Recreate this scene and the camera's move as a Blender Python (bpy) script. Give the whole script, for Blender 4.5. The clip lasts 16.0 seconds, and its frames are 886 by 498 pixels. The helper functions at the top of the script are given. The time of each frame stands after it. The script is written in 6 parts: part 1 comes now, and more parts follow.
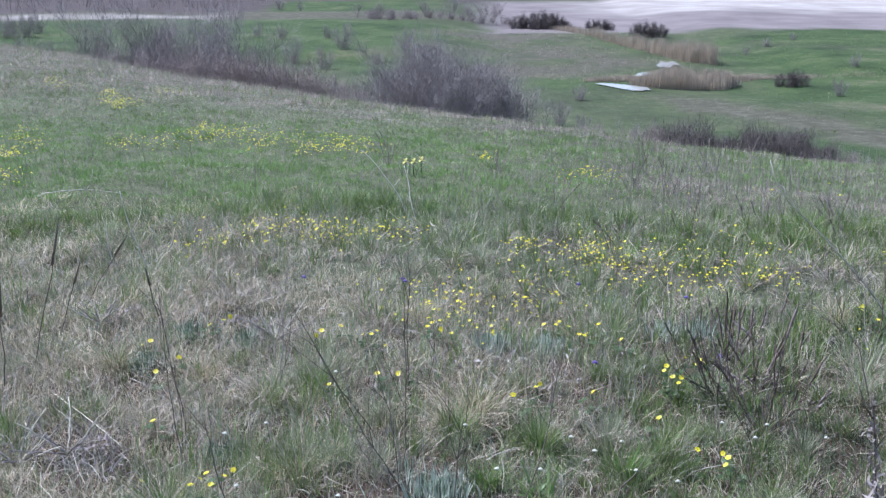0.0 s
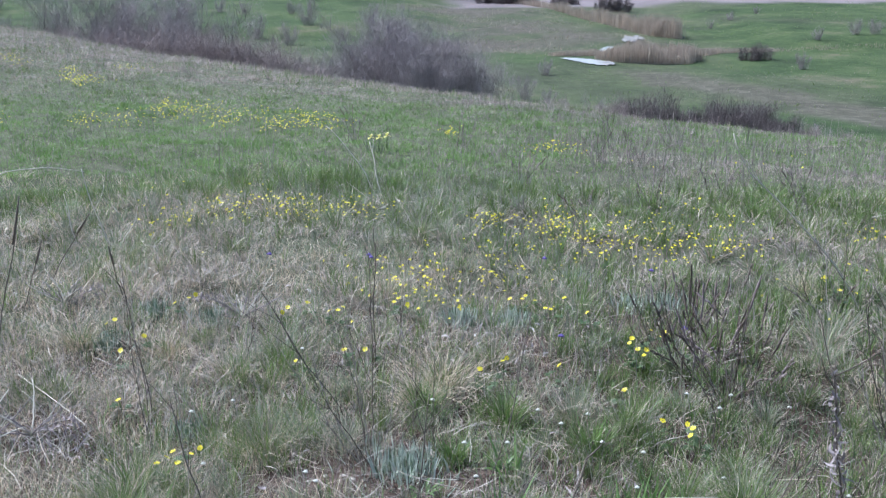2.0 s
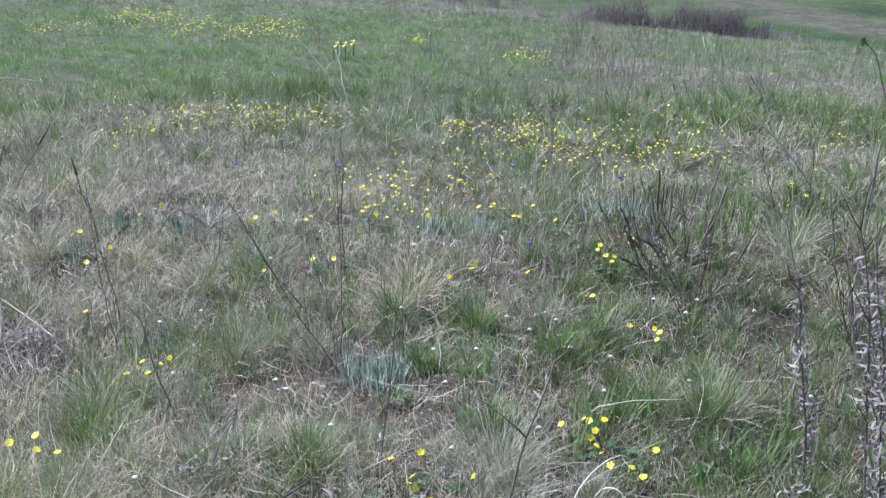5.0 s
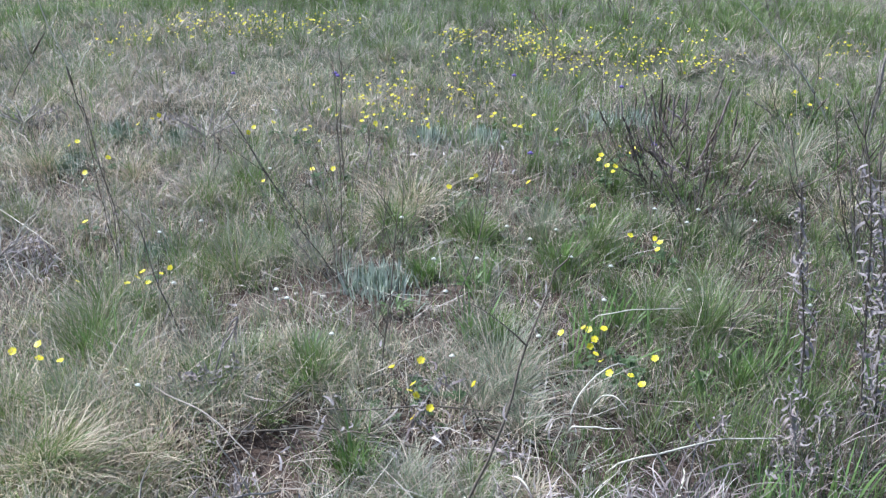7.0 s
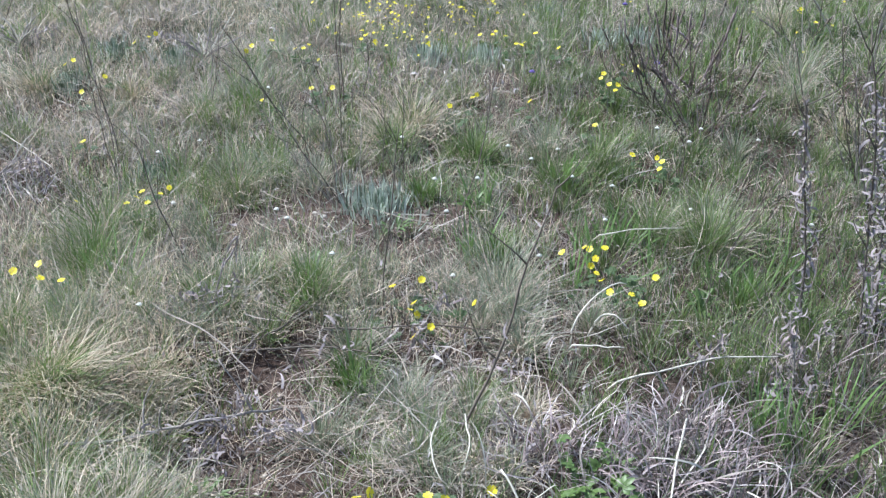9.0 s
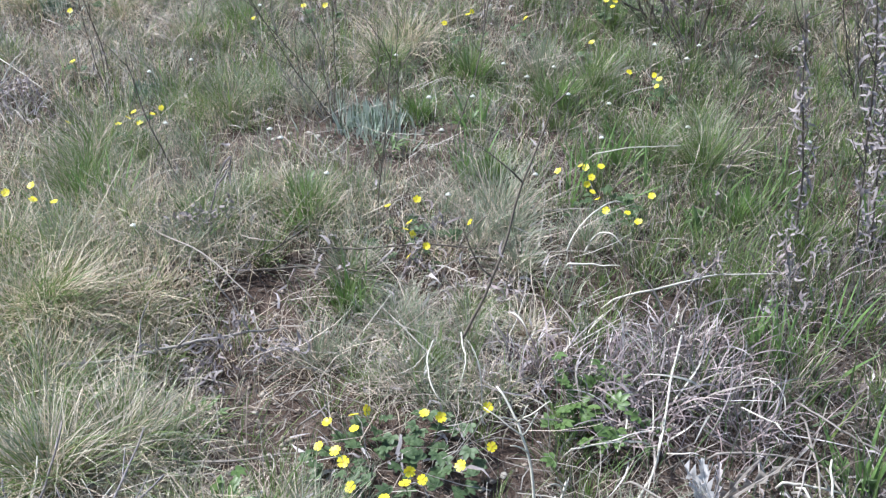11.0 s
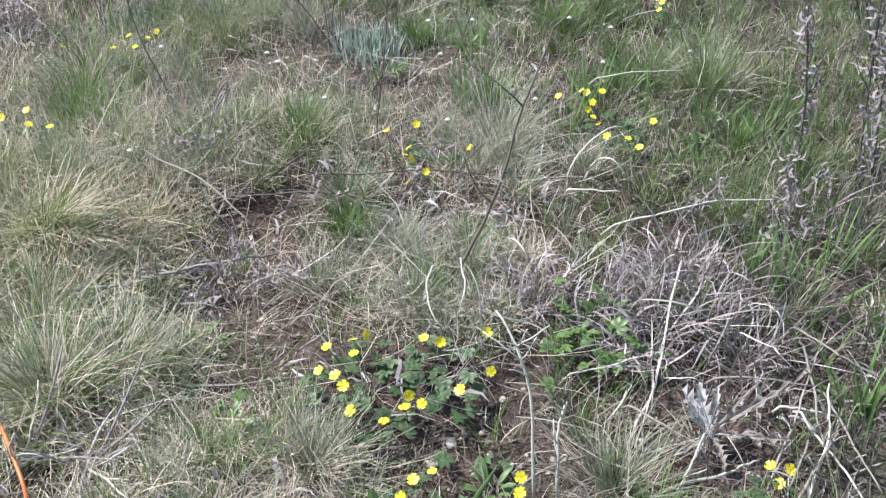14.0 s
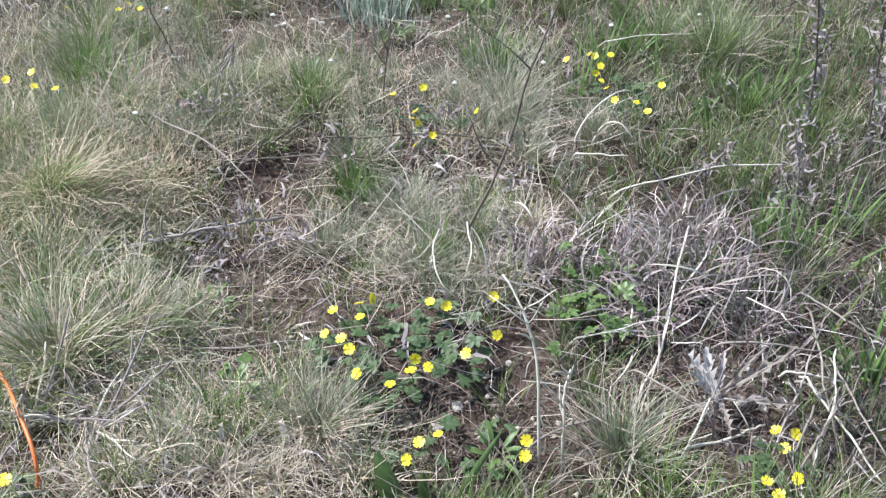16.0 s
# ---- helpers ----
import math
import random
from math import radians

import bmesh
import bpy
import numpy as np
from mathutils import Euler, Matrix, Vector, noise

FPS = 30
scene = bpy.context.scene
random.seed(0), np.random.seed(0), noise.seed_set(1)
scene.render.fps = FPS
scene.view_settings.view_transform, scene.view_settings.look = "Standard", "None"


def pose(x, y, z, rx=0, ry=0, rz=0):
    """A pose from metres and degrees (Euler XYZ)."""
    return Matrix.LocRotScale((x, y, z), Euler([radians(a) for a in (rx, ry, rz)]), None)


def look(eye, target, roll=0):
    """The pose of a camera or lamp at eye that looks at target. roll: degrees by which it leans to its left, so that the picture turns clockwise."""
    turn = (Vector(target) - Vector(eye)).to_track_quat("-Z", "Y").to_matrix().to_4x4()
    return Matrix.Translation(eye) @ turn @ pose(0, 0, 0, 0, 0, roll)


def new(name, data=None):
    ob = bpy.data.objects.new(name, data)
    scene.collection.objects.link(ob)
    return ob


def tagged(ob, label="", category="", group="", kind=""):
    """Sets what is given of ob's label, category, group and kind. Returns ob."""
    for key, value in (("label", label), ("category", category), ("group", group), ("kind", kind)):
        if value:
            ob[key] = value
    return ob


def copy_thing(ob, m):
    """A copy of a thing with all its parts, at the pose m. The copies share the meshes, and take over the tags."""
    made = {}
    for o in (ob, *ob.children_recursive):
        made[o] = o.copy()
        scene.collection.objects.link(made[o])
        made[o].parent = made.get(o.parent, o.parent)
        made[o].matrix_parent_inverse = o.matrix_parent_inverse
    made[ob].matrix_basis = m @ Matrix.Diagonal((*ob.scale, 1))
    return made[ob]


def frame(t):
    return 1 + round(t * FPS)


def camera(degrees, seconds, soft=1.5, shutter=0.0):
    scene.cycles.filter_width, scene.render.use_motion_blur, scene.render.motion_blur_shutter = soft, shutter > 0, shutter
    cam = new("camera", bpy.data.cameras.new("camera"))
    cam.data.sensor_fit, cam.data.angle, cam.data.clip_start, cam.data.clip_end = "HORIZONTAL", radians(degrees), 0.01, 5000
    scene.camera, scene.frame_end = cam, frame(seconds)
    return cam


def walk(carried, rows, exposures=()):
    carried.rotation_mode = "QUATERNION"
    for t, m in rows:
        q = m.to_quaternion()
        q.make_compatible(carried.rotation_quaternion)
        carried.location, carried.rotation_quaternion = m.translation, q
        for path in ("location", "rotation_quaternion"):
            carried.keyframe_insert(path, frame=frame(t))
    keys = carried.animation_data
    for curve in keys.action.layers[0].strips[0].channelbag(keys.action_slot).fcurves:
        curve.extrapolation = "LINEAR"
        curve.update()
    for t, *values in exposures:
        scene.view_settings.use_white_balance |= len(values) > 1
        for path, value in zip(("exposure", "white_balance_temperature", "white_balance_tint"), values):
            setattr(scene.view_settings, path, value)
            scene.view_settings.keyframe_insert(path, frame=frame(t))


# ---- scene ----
# ---- camera and walk ----
EYE = 1.05
cam = camera(44, 16.0, soft=1.3)
WALK = [  # seconds, x, y, z, tilt, turn, lean
    (0, 0.0000, 0.0000, 1.0500, 74.500, -0.000, -0.000),
    (0.5, 0.0010, 0.0001, 1.0499, 74.414, -0.553, -0.024),
    (1, 0.0016, 0.0005, 1.0495, 74.194, -0.933, -0.023),
    (1.5, 0.0027, 0.0011, 1.0487, 73.757, -1.542, -0.034),
    (2, 0.0032, 0.0019, 1.0479, 73.238, -1.788, -0.056),
    (2.5, 0.0038, 0.0028, 1.0469, 72.647, -2.147, -0.033),
    (3, 0.0046, 0.0037, 1.0457, 71.992, -2.601, -0.057),
    (3.5, 0.0055, 0.0048, 1.0443, 71.186, -3.069, -0.027),
    (4, 0.0063, 0.0061, 1.0426, 70.249, -3.451, -0.059),
    (6.3, 0.0065, 0.0121, 1.0345, 65.839, -3.456, 0.035),
    (6.5, 0.0066, 0.0128, 1.0335, 65.269, -3.466, -0.010),
    (7, 0.0068, 0.0144, 1.0310, 64.005, -3.451, -0.055),
    (7.5, 0.0068, 0.0157, 1.0289, 62.904, -3.439, -0.060),
    (8, 0.0069, 0.0172, 1.0265, 61.671, -3.418, -0.070),
    (8.5, 0.0070, 0.0180, 1.0250, 60.918, -3.413, -0.103),
    (9, 0.0071, 0.0191, 1.0230, 59.948, -3.405, -0.123),
    (9.5, 0.0072, 0.0204, 1.0206, 58.713, -3.394, -0.147),
    (11.8, 0.0085, 0.0242, 1.0122, 54.695, -3.727, -0.334),
    (12, 0.0083, 0.0245, 1.0116, 54.389, -3.704, -0.279),
    (12.5, 0.0083, 0.0251, 1.0102, 53.713, -3.692, -0.248),
    (13, 0.0083, 0.0253, 1.0096, 53.462, -3.691, -0.240),
    (13.5, 0.0083, 0.0258, 1.0083, 52.849, -3.663, -0.271),
    (14, 0.0083, 0.0264, 1.0069, 52.156, -3.658, -0.263),
    (14.5, 0.0083, 0.0268, 1.0056, 51.569, -3.627, -0.256),
    (15, 0.0081, 0.0271, 1.0050, 51.278, -3.476, -0.316),
    (15.5, 0.0077, 0.0274, 1.0042, 50.935, -3.300, -0.318),
    (16, 0.0076, 0.0278, 1.0030, 50.359, -3.247, -0.300),
]
walk(cam, [(t, pose(x, y, z, tilt, 0, turn) @ pose(0, 0, 0, 0, 0, lean)) for t, x, y, z, tilt, turn, lean in WALK],
     [(0.0, 0.33, 5400, 10), (4.0, 0.39, 5450, 9), (8.0, 0.48, 5540, 7), (12.0, 0.56, 5780, 7), (16.0, 0.58, 5900, 8)])

# ---- sky and sun ----
SUN_UP, SUN_TURN = radians(52), radians(-65)   # the sun stands to the left, a little ahead
world = bpy.data.worlds.new("sky")
scene.world = world
world.use_nodes = True
wn = world.node_tree.nodes
sky = wn.new("ShaderNodeTexSky")
sky.sky_type, sky.sun_disc = "NISHITA", False
sky.sun_elevation, sky.sun_rotation = SUN_UP, SUN_TURN
sky.dust_density, sky.air_density = 3.0, 1.2
wn["Background"].inputs["Strength"].default_value = 0.13
world.node_tree.links.new(sky.outputs[0], wn["Background"].inputs["Color"])
lamp = bpy.data.lights.new("sun", "SUN")
lamp.energy, lamp.angle, lamp.color = 5.0, radians(1.5), (1.0, 0.97, 0.93)
sun_way = Vector((math.sin(SUN_TURN) * math.cos(SUN_UP), math.cos(SUN_TURN) * math.cos(SUN_UP), math.sin(SUN_UP)))
new("sun", lamp).matrix_world = look(sun_way * 50, (0, 0, 0))

# ---- materials ----
def material(name):
    m = bpy.data.materials.new(name)
    m.use_nodes = True
    m.node_tree.nodes.clear()
    return m, m.node_tree.nodes, m.node_tree.links


def ramp(nodes, links, source, stops):
    """A colour ramp fed by source; stops: (place, colour)."""
    r = nodes.new("ShaderNodeValToRGB")
    r.color_ramp.elements[0].position, r.color_ramp.elements[0].color = stops[0][0], (*stops[0][1], 1)
    r.color_ramp.elements[1].position, r.color_ramp.elements[1].color = stops[-1][0], (*stops[-1][1], 1)
    for place, colour in stops[1:-1]:
        r.color_ramp.elements.new(place).color = (*colour, 1)
    links.new(source, r.inputs[0])
    return r.outputs[0]


def noise_at(nodes, links, scale, detail=3.0, rough=0.6, coords="Object"):
    tc = nodes.new("ShaderNodeTexCoord")
    n = nodes.new("ShaderNodeTexNoise")
    n.inputs["Scale"].default_value, n.inputs["Detail"].default_value, n.inputs["Roughness"].default_value = scale, detail, rough
    links.new(tc.outputs[coords], n.inputs["Vector"])
    return n.outputs[0]


def mix(nodes, links, fac, a, b, mode="MIX"):
    m = nodes.new("ShaderNodeMix")
    m.data_type, m.blend_type = "RGBA", mode
    for socket, value in ((m.inputs[0], fac), (m.inputs[6], a), (m.inputs[7], b)):
        if isinstance(value, tuple):
            socket.default_value = (*value, 1)
        elif isinstance(value, (int, float)):
            socket.default_value = value
        else:
            links.new(value, socket)
    return m.outputs[2]


def plant(name, colours, rough=0.5, through_light=0.3, mottle=4.0, grain=60.0):
    """A leafy or strawy surface: colours drawn blade by blade, mottled at two scales, some light passing through."""
    m, nodes, links = material(name)
    geo = nodes.new("ShaderNodeNewGeometry")
    stops = [(i / max(1, len(colours) - 1), c) for i, c in enumerate(colours)]
    base = ramp(nodes, links, geo.outputs["Random Per Island"], stops)
    big = ramp(nodes, links, noise_at(nodes, links, mottle), [(0.3, (0.72, 0.72, 0.70)), (0.7, (1.18, 1.16, 1.12))])
    fine = ramp(nodes, links, noise_at(nodes, links, grain, 2.0), [(0.3, (0.85, 0.84, 0.82)), (0.7, (1.1, 1.1, 1.1))])
    colour = mix(nodes, links, 1.0, mix(nodes, links, 1.0, base, big, "MULTIPLY"), fine, "MULTIPLY")
    p = nodes.new("ShaderNodeBsdfPrincipled")
    p.inputs["Roughness"].default_value = rough
    p.inputs["Specular IOR Level"].default_value = 0.5
    links.new(colour, p.inputs["Base Color"])
    out = nodes.new("ShaderNodeOutputMaterial")
    if through_light:
        t = nodes.new("ShaderNodeBsdfTranslucent")
        links.new(colour, t.inputs["Color"])
        s = nodes.new("ShaderNodeMixShader")
        s.inputs[0].default_value = through_light
        links.new(p.outputs[0], s.inputs[1])
        links.new(t.outputs[0], s.inputs[2])
        links.new(s.outputs[0], out.inputs[0])
    else:
        links.new(p.outputs[0], out.inputs[0])
    return m


GREEN = plant("green_blade", [(0.12, 0.185, 0.05), (0.165, 0.25, 0.068), (0.22, 0.295, 0.095), (0.125, 0.185, 0.065), (0.29, 0.345, 0.145)])
FRESH = plant("fresh_green_blade", [(0.17, 0.30, 0.08), (0.22, 0.365, 0.105), (0.21, 0.33, 0.115), (0.31, 0.41, 0.17)])
GREYGREEN = plant("grey_green_blade", [(0.25, 0.295, 0.195), (0.345, 0.38, 0.275), (0.205, 0.255, 0.16), (0.42, 0.445, 0.345)])
STRAW = plant("straw", [(0.51, 0.42, 0.35), (0.62, 0.52, 0.44), (0.40, 0.32, 0.265), (0.70, 0.61, 0.53), (0.46, 0.375, 0.32)], 0.55, 0.2)
HILLSTRAW = plant("pinkish_hill_straw", [(0.43, 0.35, 0.325), (0.51, 0.425, 0.395), (0.31, 0.245, 0.225), (0.57, 0.49, 0.455), (0.38, 0.31, 0.265)], 0.5, 0.2)
BLEACHED = plant("bleached_straw", [(0.64, 0.53, 0.40), (0.73, 0.62, 0.48), (0.54, 0.43, 0.315), (0.80, 0.71, 0.57)], 0.5, 0.2)
GREYSTRAW = plant("weathered_straw", [(0.36, 0.32, 0.29), (0.47, 0.43, 0.40), (0.27, 0.23, 0.21), (0.55, 0.51, 0.48)], 0.6, 0.15)
CURLED = plant("curled_pale_blade", [(0.56, 0.475, 0.385), (0.69, 0.605, 0.51), (0.44, 0.365, 0.29), (0.77, 0.70, 0.61)], 0.45, 0.15)
LITTER = plant("brown_litter", [(0.165, 0.125, 0.105), (0.23, 0.18, 0.155), (0.10, 0.08, 0.068), (0.30, 0.25, 0.22)], 0.75, 0.1)
SILVER = plant("silvery_leaf", [(0.52, 0.59, 0.51), (0.63, 0.68, 0.61), (0.42, 0.50, 0.42), (0.73, 0.77, 0.70)], 0.5, 0.2)
BLUEGREEN = plant("blue_green_leaf", [(0.13, 0.20, 0.13), (0.18, 0.25, 0.17), (0.11, 0.17, 0.11)], 0.5, 0.2)
DARKSTEM = plant("dark_dry_stem", [(0.115, 0.09, 0.078), (0.15, 0.125, 0.105), (0.085, 0.066, 0.057)], 0.8, 0.0)
GREYSTEM = plant("grey_dry_stem", [(0.30, 0.26, 0.24), (0.38, 0.34, 0.32), (0.22, 0.19, 0.17)], 0.8, 0.0)
PALESTEM = plant("bleached_stem", [(0.58, 0.54, 0.47), (0.66, 0.62, 0.55), (0.50, 0.46, 0.40)], 0.6, 0.0)
# dry leaf with the sunlight from the left painted in as white
SUNWHITE = plant("sunlit_thistle_leaf", [(0.74, 0.70, 0.70), (0.80, 0.77, 0.76), (0.66, 0.61, 0.62)], 0.6, 0.1)
DEADLEAF = plant("grey_dead_leaf", [(0.37, 0.325, 0.34), (0.55, 0.495, 0.515), (0.23, 0.195, 0.205), (0.72, 0.67, 0.69)], 0.7, 0.1)
PETAL = plant("yellow_petal", [(0.86, 0.765, 0.03), (0.90, 0.82, 0.05), (0.85, 0.715, 0.025)], 0.45, 0.25)
PALEPETAL = plant("pale_yellow_petal", [(0.80, 0.74, 0.20), (0.82, 0.77, 0.28)], 0.45, 0.3)
HEART = plant("flower_heart", [(0.75, 0.48, 0.01), (0.65, 0.42, 0.02)], 0.7, 0.0)
WHITE = plant("white_petal", [(0.78, 0.78, 0.72), (0.82, 0.82, 0.78)], 0.6, 0.2)
VIOLET = plant("violet_petal", [(0.16, 0.11, 0.42), (0.20, 0.14, 0.50)], 0.6, 0.2)
LEAFGREEN = plant("cinquefoil_leaf", [(0.085, 0.135, 0.058), (0.115, 0.172, 0.075), (0.095, 0.148, 0.064)], 0.55, 0.25)
BROADLEAF = plant("broad_leaf", [(0.12, 0.20, 0.055), (0.15, 0.23, 0.075)], 0.45, 0.25)
ORANGE = plant("orange_sheath", [(0.72, 0.20, 0.06), (0.70, 0.19, 0.055)], 0.45, 0.0)
STONE = plant("pale_pebble", [(0.34, 0.28, 0.23), (0.46, 0.40, 0.35), (0.26, 0.21, 0.17), (0.55, 0.5, 0.45)], 0.85, 0.0, 20, 150)
DEADGRASS = plant("mauve_dead_grass", [(0.285, 0.22, 0.23), (0.40, 0.325, 0.335), (0.19, 0.145, 0.15), (0.55, 0.455, 0.465), (0.33, 0.25, 0.245)], 0.5, 0.12)
BARK = plant("shrub_bark", [(0.19, 0.165, 0.17), (0.24, 0.21, 0.215), (0.15, 0.13, 0.13)], 0.85, 0.0)
TWIG = plant("bare_twig", [(0.29, 0.25, 0.275), (0.36, 0.315, 0.335), (0.22, 0.19, 0.205), (0.42, 0.375, 0.39)], 0.85, 0.0, 0.5, 6)
REDTWIG = plant("reddish_twig", [(0.29, 0.235, 0.235), (0.36, 0.295, 0.29), (0.23, 0.185, 0.185)], 0.85, 0.0, 0.5, 6)
DARKTWIG = plant("dark_twig", [(0.115, 0.095, 0.098), (0.16, 0.132, 0.135), (0.09, 0.075, 0.076)], 0.85, 0.0, 0.5, 6)
REED = plant("dry_reed", [(0.45, 0.38, 0.32), (0.55, 0.47, 0.40), (0.36, 0.30, 0.25)], 0.7, 0.1, 0.6, 8)


def ground_material():
    m, nodes, links = material("meadow_ground")

    def cover(name):
        a = nodes.new("ShaderNodeAttribute")
        a.attribute_name = name
        return a.outputs["Fac"]

    soil = ramp(nodes, links, noise_at(nodes, links, 22, 6, 0.7), [(0.25, (0.048, 0.033, 0.026)), (0.5, (0.10, 0.07, 0.056)), (0.75, (0.19, 0.142, 0.118))])
    turf = ramp(nodes, links, noise_at(nodes, links, 0.16, 8, 0.72), [(0.34, (0.030, 0.046, 0.021)), (0.47, (0.050, 0.078, 0.032)), (0.57, (0.072, 0.100, 0.043)), (0.68, (0.140, 0.134, 0.087))])
    tuft = ramp(nodes, links, noise_at(nodes, links, 2.2, 4, 0.7), [(0.3, (0.7, 0.7, 0.7)), (0.7, (1.25, 1.22, 1.15))])
    turf = mix(nodes, links, 1.0, turf, tuft, "MULTIPLY")
    thatch = ramp(nodes, links, noise_at(nodes, links, 16.0, 8, 0.8), [(0.3, (0.06, 0.07, 0.04)), (0.45, (0.10, 0.115, 0.068)), (0.56, (0.145, 0.15, 0.10)), (0.72, (0.23, 0.21, 0.17))])
    dry = ramp(nodes, links, noise_at(nodes, links, 0.9, 5, 0.7), [(0.3, (0.063, 0.058, 0.045)), (0.5, (0.094, 0.084, 0.067)), (0.7, (0.165, 0.146, 0.12))])
    till = ramp(nodes, links, noise_at(nodes, links, 0.12, 4, 0.6), [(0.3, (0.155, 0.13, 0.135)), (0.7, (0.24, 0.205, 0.21))])
    # far stubble strips: the sunshine on them is painted in as a paler colour
    sunlit_stubble = ramp(nodes, links, noise_at(nodes, links, 0.10, 5, 0.65), [(0.3, (0.30, 0.26, 0.25)), (0.7, (0.52, 0.48, 0.46))])
    wood = ramp(nodes, links, noise_at(nodes, links, 0.3, 4, 0.7), [(0.3, (0.06, 0.048, 0.05)), (0.7, (0.11, 0.09, 0.093))])
    colour = mix(nodes, links, cover("turf"), soil, turf)
    colour = mix(nodes, links, cover("thatch"), colour, thatch)
    colour = mix(nodes, links, cover("dry"), colour, dry)
    colour = mix(nodes, links, cover("tilled"), colour, till)
    colour = mix(nodes, links, cover("sunlit_stubble"), colour, sunlit_stubble)
    colour = mix(nodes, links, cover("wooded"), colour, wood)
    p = nodes.new("ShaderNodeBsdfPrincipled")
    p.inputs["Roughness"].default_value = 0.95
    p.inputs["Specular IOR Level"].default_value = 0.15
    links.new(colour, p.inputs["Base Color"])
    bump = nodes.new("ShaderNodeBump")
    bump.inputs["Strength"].default_value, bump.inputs["Distance"].default_value = 0.8, 0.012
    links.new(noise_at(nodes, links, 70, 6, 0.75), bump.inputs["Height"])
    links.new(bump.outputs[0], p.inputs["Normal"])
    out = nodes.new("ShaderNodeOutputMaterial")
    links.new(p.outputs[0], out.inputs[0])
    return m


def water_material():
    m, nodes, links = material("sky_white_water")
    p = nodes.new("ShaderNodeBsdfPrincipled")
    # light grey base paints in the white reflection of the sky
    p.inputs["Base Color"].default_value = (0.42, 0.42, 0.43, 1)
    p.inputs["Roughness"].default_value = 0.02
    p.inputs["IOR"].default_value = 1.33
    bump = nodes.new("ShaderNodeBump")
    bump.inputs["Strength"].default_value, bump.inputs["Distance"].default_value = 0.05, 0.01
    links.new(noise_at(nodes, links, 1.5, 3), bump.inputs["Height"])
    links.new(bump.outputs[0], p.inputs["Normal"])
    out = nodes.new("ShaderNodeOutputMaterial")
    links.new(p.outputs[0], out.inputs[0])
    return m


GROUND, WATER = ground_material(), water_material()

# ---- mesh tools ----
rng = np.random.default_rng(7)


def smooth(a, b, v):
    s = np.clip((np.asarray(v, float) - a) / (b - a), 0, 1)
    return s * s * (3 - 2 * s)


TABLE = np.random.default_rng(3).random((256, 256))


def patchy(x, y, size, shift=0.0):
    """Soft random patches of that size in metres, 0 to 1."""
    u, v = np.asarray(x, float) / size + 31.7 + shift, np.asarray(y, float) / size + 77.3 - shift * 1.7
    i, j = np.floor(u).astype(int), np.floor(v).astype(int)
    a, b = u - i, v - j
    a, b = a * a * (3 - 2 * a), b * b * (3 - 2 * b)
    g = lambda p, q: TABLE[p % 256, q % 256]
    return (g(i, j) * (1 - a) + g(i + 1, j) * a) * (1 - b) + (g(i, j + 1) * (1 - a) + g(i + 1, j + 1) * a) * b


